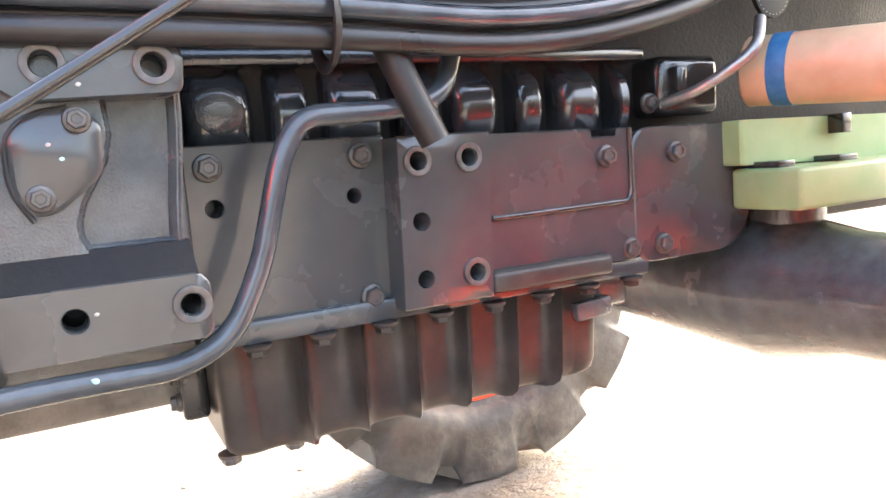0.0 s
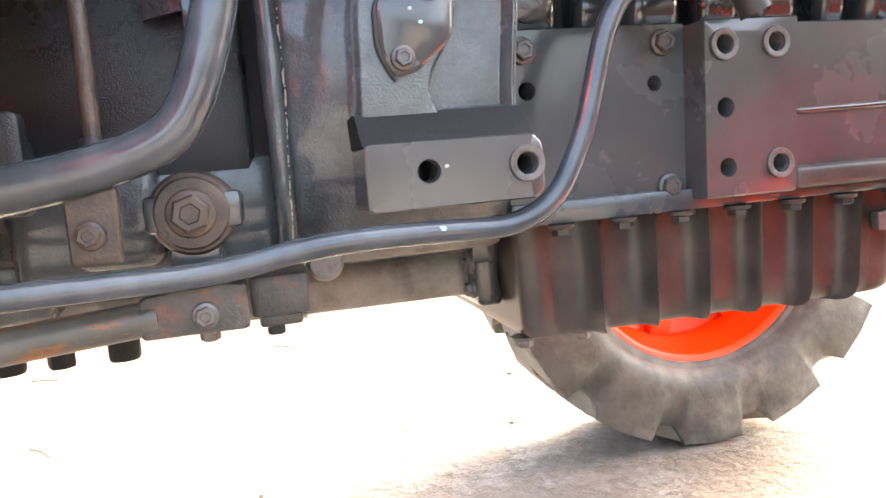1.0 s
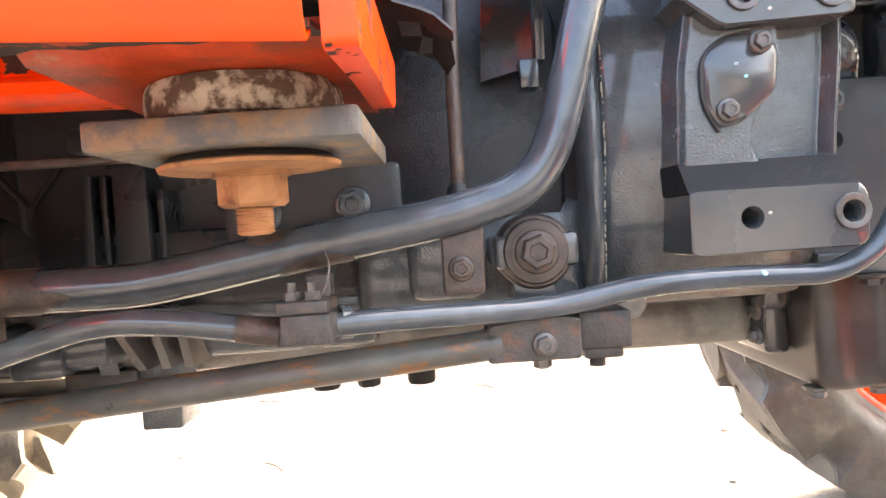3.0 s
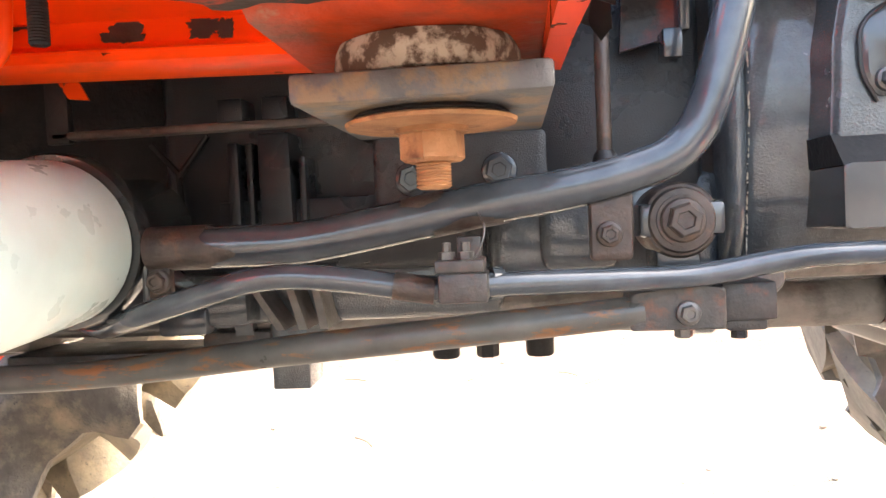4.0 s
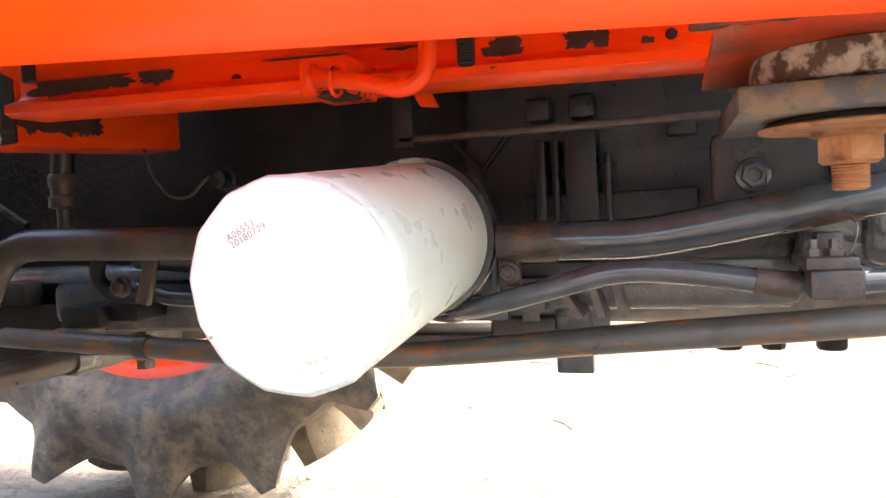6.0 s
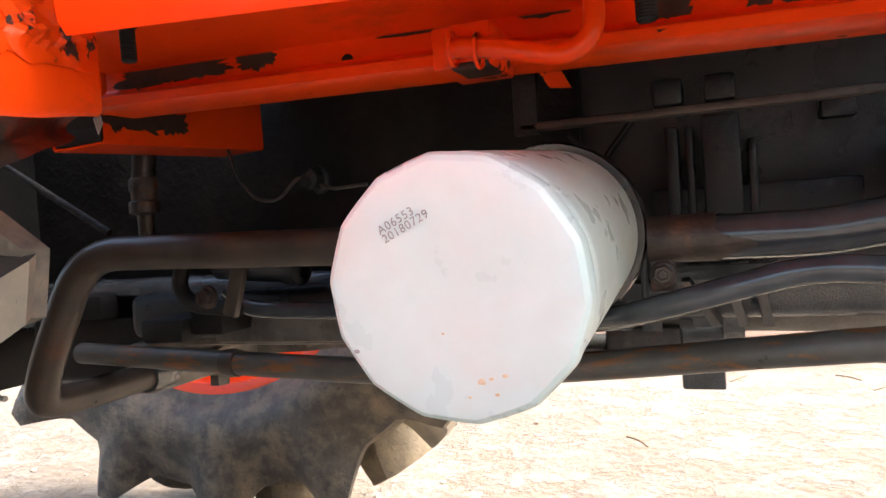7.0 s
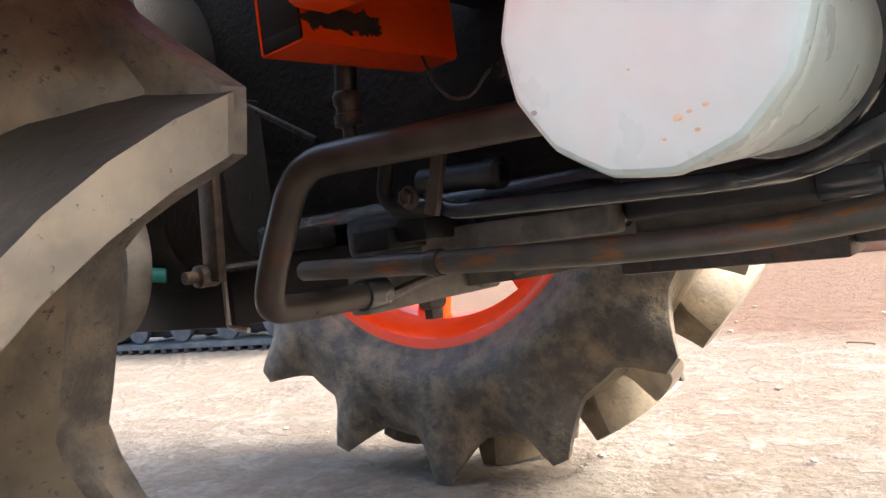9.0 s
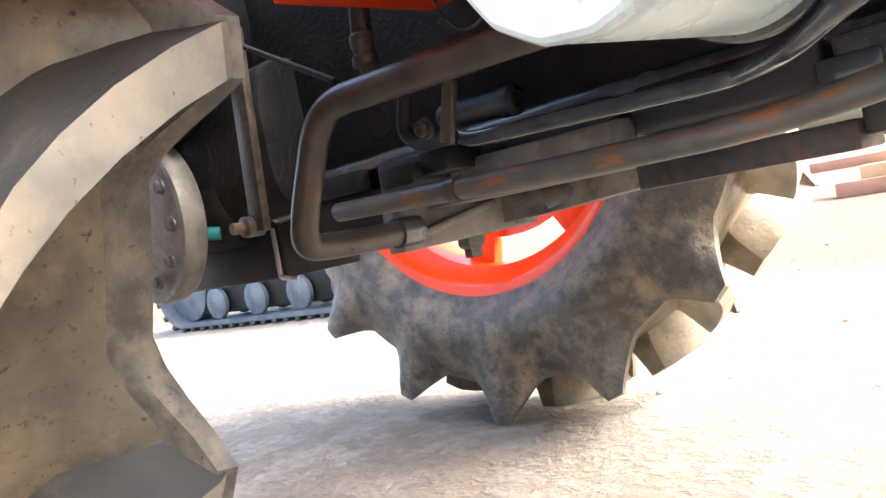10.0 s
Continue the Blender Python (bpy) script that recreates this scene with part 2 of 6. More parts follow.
def orange_material(name, chip_lo, chip_hi, chip_band=None, chip_scale=38):
    """Orange tractor enamel, chipped to dark primer; chip_band: (low z, high z) where the paint has flaked most."""
    m, t, b = base_material(name)
    co = t.nodes.new("ShaderNodeTexCoord").outputs["Object"]
    col = ramp_node(t, noise_node(t, co, 9, 6), [(0.3, (0.84, 0.052, 0.002)), (0.7, (0.92, 0.074, 0.003))])
    grime = ramp_node(t, noise_node(t, co, 26, 9, 0.7, (0.5, 1, 1.6)), [(0.56, (0, 0, 0)), (0.82, (0.75, 0.75, 0.75))])
    col = mix_node(t, grime, col, (0.25, 0.06, 0.02))
    f = noise_node(t, co, chip_scale, 5, 0.6)
    if chip_band:
        sep = t.nodes.new("ShaderNodeSeparateXYZ")
        t.links.new(co, sep.inputs[0])
        mr = t.nodes.new("ShaderNodeMapRange")
        mr.inputs[1].default_value, mr.inputs[2].default_value = chip_band
        mr.inputs[3].default_value, mr.inputs[4].default_value = -0.12, 0.10
        t.links.new(sep.outputs["Z"], mr.inputs[0])
        add = t.nodes.new("ShaderNodeMath")
        add.operation = "ADD"
        t.links.new(f, add.inputs[0])
        t.links.new(mr.outputs[0], add.inputs[1])
        f = add.outputs[0]
    chip = ramp_node(t, f, [(chip_lo, (0, 0, 0)), (chip_hi, (1, 1, 1))])
    col = mix_node(t, chip, col, (0.045, 0.022, 0.016))
    t.links.new(col, b.inputs["Base Color"])
    r = ramp_node(t, chip, [(0.0, (0.3,) * 3), (1.0, (0.75,) * 3)])
    t.links.new(r, b.inputs["Roughness"])
    b.inputs["Specular IOR Level"].default_value = 0.35
    inv = t.nodes.new("ShaderNodeInvert")
    t.links.new(chip, inv.inputs["Color"])
    bump_node(t, b, inv.outputs[0], 0.5, 0.0006)
    return m


M["orange"] = orange_material("orange_enamel", 0.80, 0.82)
M["orange_worn"] = orange_material("orange_enamel_worn", 0.60, 0.61, None, 30)
M["orange_bare"] = orange_material("orange_enamel_bare", 0.57, 0.60, None, 90)
M["orange_scuffed"] = orange_material("orange_enamel_scuffed", 0.70, 0.73, None, 45)
M["orange_cross"] = orange_material("orange_enamel_cross", 0.67, 0.68, None, 30)
M["orange_rail"] = orange_material("orange_enamel_flaked", 0.69, 0.70, None, 40)
M["orange_rim"] = orange_material("orange_rim", 0.85, 0.9)


def filter_material():
    m, t, b = base_material("white_enamel")
    co = t.nodes.new("ShaderNodeTexCoord").outputs["Object"]
    col = ramp_node(t, noise_node(t, co, 30, 6), [(0.35, (0.565, 0.705, 0.69)), (0.65, (0.63, 0.77, 0.755))])
    f = ramp_node(t, noise_node(t, co, 22, 4, 0.55), [(0.48, (0, 0, 0)), (0.85, (0.45, 0.45, 0.45))])
    col = mix_node(t, f, col, (0.60, 0.52, 0.40))
    f = ramp_node(t, noise_node(t, co, 11, 3, 0.5), [(0.35, (0, 0, 0)), (0.80, (0.4, 0.4, 0.4))])
    col = mix_node(t, f, col, (0.50, 0.54, 0.56))
    t.links.new(col, b.inputs["Base Color"])
    r = ramp_node(t, noise_node(t, co, 40, 5), [(0.3, (0.24,) * 3), (0.7, (0.38,) * 3)])
    t.links.new(r, b.inputs["Roughness"])
    bump_node(t, b, noise_node(t, co, 14, 3), 0.12, 0.004)
    return m


M["white"] = filter_material()


def ground_material():
    """Pale rough concrete and packed earth, reddish beyond the slab."""
    m, t, b = base_material("rough_concrete")
    co = t.nodes.new("ShaderNodeTexCoord").outputs["Object"]
    col = ramp_node(t, noise_node(t, co, 2.2, 8, 0.6), [(0.3, (0.175, 0.158, 0.140)), (0.7, (0.320, 0.298, 0.272))])
    flakes = noise_node(t, co, 7.5, 10, 0.62)
    col = mix_node(t, ramp_node(t, flakes, [(0.485, (0, 0, 0)), (0.515, (1, 1, 1))]), mix_node(t, ramp_node(t, noise_node(t, co, 45, 6), [(0.35, (0.25, 0.25, 0.25)), (0.6, (0.9, 0.9, 0.9))]), col, (0.150, 0.118, 0.092)), col)
    fine = ramp_node(t, noise_node(t, co, 28, 9, 0.7), [(0.38, (1, 1, 1)), (0.60, (0, 0, 0))])
    col = mix_node(t, fine, col, (0.190, 0.165, 0.140))
    crease = ramp_node(t, noise_node(t, co, 5.5, 11, 0.68, (1.0, 2.2, 1.0)), [(0.468, (0, 0, 0)), (0.492, (0.8, 0.8, 0.8)), (0.52, (0, 0, 0))])
    col = mix_node(t, crease, col, (0.20, 0.16, 0.12))
    speck = ramp_node(t, noise_node(t, co, 90, 6, 0.7), [(0.66, (0, 0, 0)), (0.74, (1, 1, 1))])
    col = mix_node(t, speck, col, (0.24, 0.19, 0.14))
    sep = t.nodes.new("ShaderNodeSeparateXYZ")
    t.links.new(co, sep.inputs[0])
    wob = t.nodes.new("ShaderNodeMath")
    wob.operation = "MULTIPLY_ADD"
    t.links.new(noise_node(t, co, 1.3, 6), wob.inputs[0])
    wob.inputs[1].default_value = 1.2
    t.links.new(sep.outputs["Y"], wob.inputs[2])
    mr = t.nodes.new("ShaderNodeMapRange")
    mr.inputs[1].default_value, mr.inputs[2].default_value = 2.35, 2.75
    t.links.new(wob.outputs[0], mr.inputs[0])
    col = mix_node(t, mr.outputs[0], col, (0.135, 0.080, 0.055))
    t.links.new(col, b.inputs["Base Color"])
    b.inputs["Roughness"].default_value = 0.9
    mixh = t.nodes.new("ShaderNodeMath")
    mixh.operation = "MULTIPLY_ADD"
    t.links.new(noise_node(t, co, 9, 9, 0.65), mixh.inputs[0])
    mixh.inputs[1].default_value = 2.5
    t.links.new(noise_node(t, co, 60, 7, 0.7), mixh.inputs[2])
    step_up = t.nodes.new("ShaderNodeMath")
    step_up.operation = "MULTIPLY_ADD"
    t.links.new(ramp_node(t, flakes, [(0.485, (0, 0, 0)), (0.515, (1, 1, 1))]), step_up.inputs[0])
    step_up.inputs[1].default_value = 0.35
    t.links.new(mixh.outputs[0], step_up.inputs[2])
    bump_node(t, b, step_up.outputs[0], 0.75, 0.018)
    return m


M["ground"] = ground_material()


# ---- small builders ----
def finish(bm, smooth=40):
    bmesh.ops.recalc_face_normals(bm, faces=bm.faces[:])
    for f in bm.faces:
        f.smooth = True
    lim = radians(smooth)
    for e in bm.edges:
        if len(e.link_faces) == 2 and e.calc_face_angle(0) > lim:
            e.smooth = False


def part(name, bm, material, parent=None, label="", smooth=40):
    """Links a bmesh as one mesh object under a thing or a part."""
    finish(bm, smooth)
    me = bpy.data.meshes.new(name)
    bm.to_mesh(me)
    bm.free()
    me.materials.append(M[material])
    ob = new(name, me)
    ob.parent = parent
    if label:
        tagged(ob, label)
    return ob


def share(ob, parent, m):
    """One more piece on the same mesh, under parent."""
    c = new(ob.name.split(".")[0], ob.data)
    c.parent = parent
    c.matrix_basis = m
    return c


def thing(name, label, category, group="", at=(0, 0, 0)):
    e = new(name)
    e.location = at
    return tagged(e, label, category, group)


def box(bm, lo, hi, bevel=0.0, seg=2, m=None):
    size = [b - a for a, b in zip(lo, hi)]
    mid = [(a + b) / 2 for a, b in zip(lo, hi)]
    made = bmesh.ops.create_cube(bm, size=1.0, matrix=Matrix.Translation(mid) @ Matrix.Diagonal((*size, 1)))
    vs = made["verts"]
    if bevel:
        es = list({e for v in vs for e in v.link_edges})
        r = bmesh.ops.bevel(bm, geom=es, offset=bevel, segments=seg, profile=0.5, affect="EDGES")
        vs = list({v for f in r["faces"] for v in f.verts} | {v for v in vs if v.is_valid})
    if m:
        bmesh.ops.transform(bm, matrix=m, verts=vs)
    return bm


def lathe(bm, profile, m, n=32, close=True):
    """Turns (radius, height) pairs round the z axis of m."""
    rings = []
    for r, h in profile:
        if r < 1e-6:
            rings.append([bm.verts.new(m @ Vector((0, 0, h)))])
        else:
            rings.append([bm.verts.new(m @ Vector((r * math.cos(2 * math.pi * k / n), r * math.sin(2 * math.pi * k / n), h))) for k in range(n)])
    for a, b in zip(rings, rings[1:]):
        for k in range(n):
            quad = [a[k % len(a)], a[(k + 1) % len(a)], b[(k + 1) % len(b)], b[k % len(b)]]
            quad = list(dict.fromkeys(quad))
            if len(quad) > 2:
                bm.faces.new(quad)
    if close:
        for ring in (rings[0], rings[-1]):
            if len(ring) > 2:
                bm.faces.new(ring)
    return bm


def along(a, b):
    """A matrix at a whose z axis runs towards b."""
    d = Vector(b) - Vector(a)
    return Matrix.Translation(a) @ d.to_track_quat("Z", "Y").to_matrix().to_4x4()


FACE = Matrix.Rotation(radians(90), 4, "X")     # z axis towards -y


def facing(x, y, z):
    """A matrix at a place on the tractor's side, its z axis towards the camera's side (-y)."""
    return Matrix.Translation((x, y, z)) @ FACE


def filleted(points, radius, steps=6):
    """A polyline with its corners rounded."""
    pts = [Vector(p) for p in points]
    out = [pts[0]]
    for a, b, c in zip(pts, pts[1:], pts[2:]):
        u, v = (a - b), (c - b)
        cut = min(radius, u.length * 0.48, v.length * 0.48)
        p, q = b + u.normalized() * cut, b + v.normalized() * cut
        for k in range(steps + 1):
            s = k / steps
            out.append(p * (1 - s) ** 2 + b * 2 * s * (1 - s) + q * s ** 2)
    out.append(pts[-1])
    clean = [out[0]]
    for p in out[1:]:
        if (p - clean[-1]).length > 1e-5:
            clean.append(p)
    return clean


def sweep(bm, points, r, n=16, wobble=0.0, squash=1.0, hollow=0.0):
    """A tube along a polyline; r is one radius or a function of 0..1."""
    pts = [Vector(p) for p in points]
    rad = r if callable(r) else (lambda s: r)
    t0 = (pts[1] - pts[0]).normalized()
    side = t0.orthogonal().normalized()
    rings = []
    for k, p in enumerate(pts):
        t1 = ((pts[k + 1] if k + 1 < len(pts) else p) - (pts[k - 1] if k else p)).normalized()
        side = (side - t1 * side.dot(t1)).normalized()
        up = t1.cross(side)
        s = k / (len(pts) - 1)
        rr = rad(s) * (1 + wobble * noise.noise(p * 60))
        rings.append([bm.verts.new(p + side * (rr * math.cos(2 * math.pi * j / n)) + up * (rr * squash * math.sin(2 * math.pi * j / n))) for j in range(n)])
    for a, b in zip(rings, rings[1:]):
        for j in range(n):
            bm.faces.new((a[j], a[(j + 1) % n], b[(j + 1) % n], b[j]))
    for ring, p, q in ((rings[0], pts[0], pts[1]), (rings[-1], pts[-1], pts[-2])):
        if hollow:
            inner = [bm.verts.new(p + (v.co - p) * hollow) for v in ring]
            deep = [bm.verts.new(v.co + (q - p).normalized() * rad(0) * 2) for v in inner]
            for j in range(n):
                bm.faces.new((ring[j], ring[(j + 1) % n], inner[(j + 1) % n], inner[j]))
                bm.faces.new((inner[j], inner[(j + 1) % n], deep[(j + 1) % n], deep[j]))
            bm.faces.new(deep)
        else:
            bm.faces.new(ring)
    return bm


def plate(bm, outline, y0, y1, holes=(), n=20, bevel=0.0012):
    """A plate in the x-z plane from y0 (near face) to y1, with round holes (x, z, radius) through it and an eased edge."""
    def ring(pts, y):
        return [bm.verts.new((x, y, z)) for x, z in pts]
    cx = sum(p[0] for p in outline) / len(outline)
    cz = sum(p[1] for p in outline) / len(outline)
    near, outer = [], []
    for x, z in outline:
        d = Vector((cx - x, cz - z))
        d = d.normalized() * bevel * 1.3 if d.length else d
        near.append((x + d.x, z + d.y))
        outer.append((x, z))
    loops_a = [ring(near, y0)]
    b_side = ring(outer, y0 + bevel)
    back = ring(outer, y1)
    k = len(outline)
    for i in range(k):
        j = (i + 1) % k
        bm.faces.new((loops_a[0][i], loops_a[0][j], b_side[j], b_side[i]))
        bm.faces.new((b_side[i], b_side[j], back[j], back[i]))
    bm.faces.new(back)
    for x, z, r in holes:
        c = [(x + r * math.cos(2 * math.pi * i / n), z + r * math.sin(2 * math.pi * i / n)) for i in range(n)]
        lip = [(x + (r - 0.0006) * math.cos(2 * math.pi * i / n), z + (r - 0.0006) * math.sin(2 * math.pi * i / n)) for i in range(n)]
        f, g, h = ring(c, y0), ring(lip, y0 + 0.0008), ring(lip, y1 - 0.0005)
        for i in range(n):
            j = (i + 1) % n
            bm.faces.new((f[i], f[j], g[j], g[i]))
            bm.faces.new((g[i], g[j], h[j], h[i]))
        bm.faces.new(h)
        loops_a.append(f)
    edges = []
    for lp in loops_a:
        for i in range(len(lp)):
            e = bm.edges.get((lp[i], lp[(i + 1) % len(lp)])) or bm.edges.new((lp[i], lp[(i + 1) % len(lp)]))
            edges.append(e)
    bmesh.ops.triangle_fill(bm, use_beauty=True, use_dissolve=False, edges=edges, normal=(0, -1, 0))
    return bm


def rounded(points, radius, steps=5):
    """A closed outline with rounded corners."""
    out = []
    k = len(points)
    for i in range(k):
        a, b, c = (Vector(points[(i + d) % k]) for d in (-1, 0, 1))
        u, v = a - b, c - b
        cut = min(radius, u.length * 0.45, v.length * 0.45)
        p, q = b + u.normalized() * cut, b + v.normalized() * cut
        for s in range(steps + 1):
            w = s / steps
            o = p * (1 - w) ** 2 + b * 2 * w * (1 - w) + q * w ** 2
            out.append((o.x, o.y))
    return out


def bolt_mesh(r_flange, r_hex, h_hex, h_flange=0.0025, washer=True, dimple=True):
    """A hexagon head on its flange, axis z."""
    bm = bmesh.new()
    if washer:
        lathe(bm, [(r_flange, 0), (r_flange, h_flange * 0.5), (r_flange * 0.93, h_flange), (r_hex * 0.9, h_flange * 1.3)], Matrix.Identity(4), 24)
    z0 = h_flange * 0.8 if washer else 0.0
    hexa = [(r_hex * math.cos(math.pi / 3 * k + 0.3), r_hex * math.sin(math.pi / 3 * k + 0.3)) for k in range(6)]
    levels = [(1.0, z0), (1.0, z0 + h_hex * 0.82), (0.86, z0 + h_hex)] + ([(0.55, z0 + h_hex), (0.48, z0 + h_hex * 0.8)] if dimple else [])
    rings = [[bm.verts.new((x * s, y * s, z)) for x, y in hexa] for s, z in levels]
    for a, b in zip(rings, rings[1:]):
        for k in range(6):
            bm.faces.new((a[k], a[(k + 1) % 6], b[(k + 1) % 6], b[k]))
    bm.faces.new(rings[0])
    bm.faces.new(rings[-1])
    return bm


BOLTS = {}


def bolt(parent, m, kind="m8", material="bolt_steel", name="bolt", label=""):
    """A bolt head under a part, at the matrix m whose z axis points out of the surface."""
    key = (kind, material, name)
    if key not in BOLTS:
        sizes = {"m8": (0.0086, 0.0066, 0.0055), "m6": (0.0066, 0.0050, 0.0045), "big": (0.0118, 0.0094, 0.007), "m10": (0.0098, 0.0076, 0.006)}
        ob = part(name, bolt_mesh(*sizes[kind]), material, parent, label, smooth=30)
        ob.matrix_basis = m
        BOLTS[key] = ob
        return ob
    return share(BOLTS[key], parent, m)


def ring_mesh(r0, r1, h, n=28):
    bm = bmesh.new()
    lathe(bm, [(r0, -0.0005), (r0, h * 0.9), (r0 * 1.06, h), (r1 * 0.96, h), (r1, h * 0.85), (r1, -0.0005)], Matrix.Identity(4), n, close=False)
    return bm


def sheet(bm, rows, thick, axis):
    """A bent sheet: rows of points, given thickness along axis."""
    up = Vector(axis) * thick
    a = [[bm.verts.new(p) for p in r] for r in rows]
    b = [[bm.verts.new(Vector(p) + up) for p in r] for r in rows]
    n, m = len(rows), len(rows[0])
    for i in range(n - 1):
        for j in range(m - 1):
            bm.faces.new((a[i][j], a[i][j + 1], a[i + 1][j + 1], a[i + 1][j]))
            bm.faces.new((b[i][j], b[i + 1][j], b[i + 1][j + 1], b[i][j + 1]))
    border = [(i, 0) for i in range(n)] + [(n - 1, j) for j in range(1, m)] + [(i, m - 1) for i in range(n - 2, -1, -1)] + [(0, j) for j in range(m - 2, 0, -1)]
    for (i, j), (k, l) in zip(border, border[1:] + border[:1]):
        bm.faces.new((a[i][j], a[k][l], b[k][l], b[i][j]))
    return bm


# ---- ground ----
def make_ground():
    bm = bmesh.new()
    cuts = [-400, -120, -40, -14] + [-6 + 0.25 * k for k in range(49)] + [14, 40, 120, 400]
    grid = [[bm.verts.new((x, y, 0.0)) for y in cuts] for x in cuts]
    for row in grid:
        for v in row:
            if max(abs(v.co.x), abs(v.co.y)) < 6.1:
                v.co.z = 0.006 * noise.noise(v.co * 1.7) - 0.004
    for a, b in zip(grid, grid[1:]):
        for k in range(len(cuts) - 1):
            bm.faces.new((a[k], a[k + 1], b[k + 1], b[k]))
    ob = part("ground", bm, "ground")
    tagged(ob, "pale rough concrete yard with grit and reddish earth beyond", "ground", kind="structure")


make_ground()

# ---- the tractor: x ahead, the near side towards -y ----
tractor = thing("tractor", "orange compact tractor with black-painted underside parked on a concrete yard", "tractor", at=(0, 0, 0))


# -- wheels --
BAR = ((0.0, 0.0, 0.0115, -0.004), (0.06, 0.3, 0.0118, 0.0), (0.28, 1.8, 0.0124, 0.001), (0.52, 3.9, 0.0132, 0.002), (0.72, 6.2, 0.0140, 0.002), (0.88, 8.6, 0.0150, 0.002), (1.0, 11.0, 0.0150, 0.002), (1.06, 12.4, 0.0130, 0.000))


def lug_mesh(R, base_r, half, side, sweep_deg, foot, top):
    """One tread bar on one half of the tyre, its shoulder end at the top of the wheel; it widens and curls towards the middle."""
    bm = bmesh.new()
    secs = []
    for s, turn, wide, rise in BAR:
        a0 = radians(turn * sweep_deg / 11)
        rt, y = R + rise * R / 0.56, half * 0.955 * (1 - s)
        low, h, tp = base_r - 0.03, rt - base_r, wide * top / 0.0115
        half_ring = [(tp + foot, low), (tp + foot, base_r), (tp + foot * 0.45, base_r + h * 0.30), (tp + foot * 0.10, base_r + h * 0.80), (tp, rt)]
        ring = []
        for da, r in [(-d, q) for d, q in half_ring] + half_ring[::-1]:
            a = a0 + da / R
            ring.append(bm.verts.new((r * math.sin(a), side * y, r * math.cos(a))))
        secs.append(ring)
    n = len(secs[0])
    for a, b in zip(secs, secs[1:]):
        for k in range(n):
            bm.faces.new((a[k], a[(k + 1) % n], b[(k + 1) % n], b[k]))
    bm.faces.new(secs[0])
    bm.faces.new(secs[-1])
    bmesh.ops.bevel(bm, geom=[e for e in bm.edges if len(e.link_faces) == 2 and e.calc_face_angle(0) > 0.75], offset=R * 0.004, segments=2, affect="EDGES")
    bmesh.ops.recalc_face_normals(bm, faces=bm.faces[:])
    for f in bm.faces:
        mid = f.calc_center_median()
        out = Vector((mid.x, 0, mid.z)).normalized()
        # 0: top, 1 and 2: flanks by facing, so one flank can carry painted shade.
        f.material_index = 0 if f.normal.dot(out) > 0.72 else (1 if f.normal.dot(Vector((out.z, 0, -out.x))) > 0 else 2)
    return bm


def scalloped_tyre(R, c, rim_r, half, count, phase, inner, tooth_top, tooth_foot, scoop):
    """The carcass: each tread bar ends in a sharp ridge that runs down the shoulder, with scooped pockets between."""
    bm = bmesh.new()
    pitch = 360 / count
    steps = sorted({s * d for s in (-1, 1) for d in (0.0, tooth_top, tooth_top + (tooth_foot - tooth_top) * 0.22, tooth_top + (tooth_foot - tooth_top) * 0.45, tooth_top + (tooth_foot - tooth_top) * 0.7, tooth_foot, (tooth_foot + pitch / 2) / 2)} | {pitch / 2})
    h = c - rim_r
    # radius, share of the half width on a ridge, the same in a pocket, share of the ridge's rise
    prof = [(rim_r, 0.66, 0.66, 0), (rim_r * 1.02, 0.74, 0.74, 0), (rim_r * 1.05, 0.77, 0.77, 0), (rim_r * 1.06, 0.81, 0.81, 0), (rim_r + h * 0.26, 0.95, 0.95, 0), (rim_r + h * 0.40, 0.99, 0.985, 0), (rim_r + h * 0.50, 1.0, 0.985, 0),
            (rim_r + h * 0.62, 1.0, 1 - scoop * 0.22, 0), (rim_r + h * 0.80, 1.0, 1 - scoop * 0.52, 0.02), (c * 0.985, 1.0, 1 - scoop * 0.85, 0.45), (c, 0.992, 1 - scoop, 0.97), (c, 0.90, 0.86 - scoop, 0.93), (c * 1.002, 0.80, 0.78 - scoop, 0.35), (c * 1.006, 0.40, 0.36, 0), (c * 1.008, 0.0, 0.0, 0)]
    full = [(r, p * inner, q * inner, w, 0.0) for r, p, q, w in prof] + [(r, -p * inner, -q * inner, w, 0.5) for r, p, q, w in prof[-2::-1]]
    rings = []
    for row, (r, p, q, w, off) in enumerate(full):
        if row == len(prof) - 1:
            off = 0.25
        ring = []
        for k in range(count):
            for d in steps:
                ang = phase + pitch * (k + off) + d
                u = min(1.0, max(0.0, (abs(d) - tooth_top) / (tooth_foot - tooth_top)))
                u = (1 - u) ** 1.45
                rr = r + (R - c) * w * u
                rr *= 1 + 0.0025 * noise.noise(Vector((ang * 0.09, row * 0.7, r * 9)))
                y = half * (q + (p - q) * min(1.0, u * 1.15))
                ring.append(bm.verts.new((rr * math.sin(radians(ang)), y, rr * math.cos(radians(ang)))))
        rings.append(ring)
    n = len(rings[0])
    for row, (a, b) in enumerate(zip(rings, rings[1:])):
        for k in range(n):
            f = bm.faces.new((a[k], a[(k + 1) % n], b[(k + 1) % n], b[k]))
            f.material_index = 1 if 12 <= row <= len(rings) - 14 else 0
    return bm


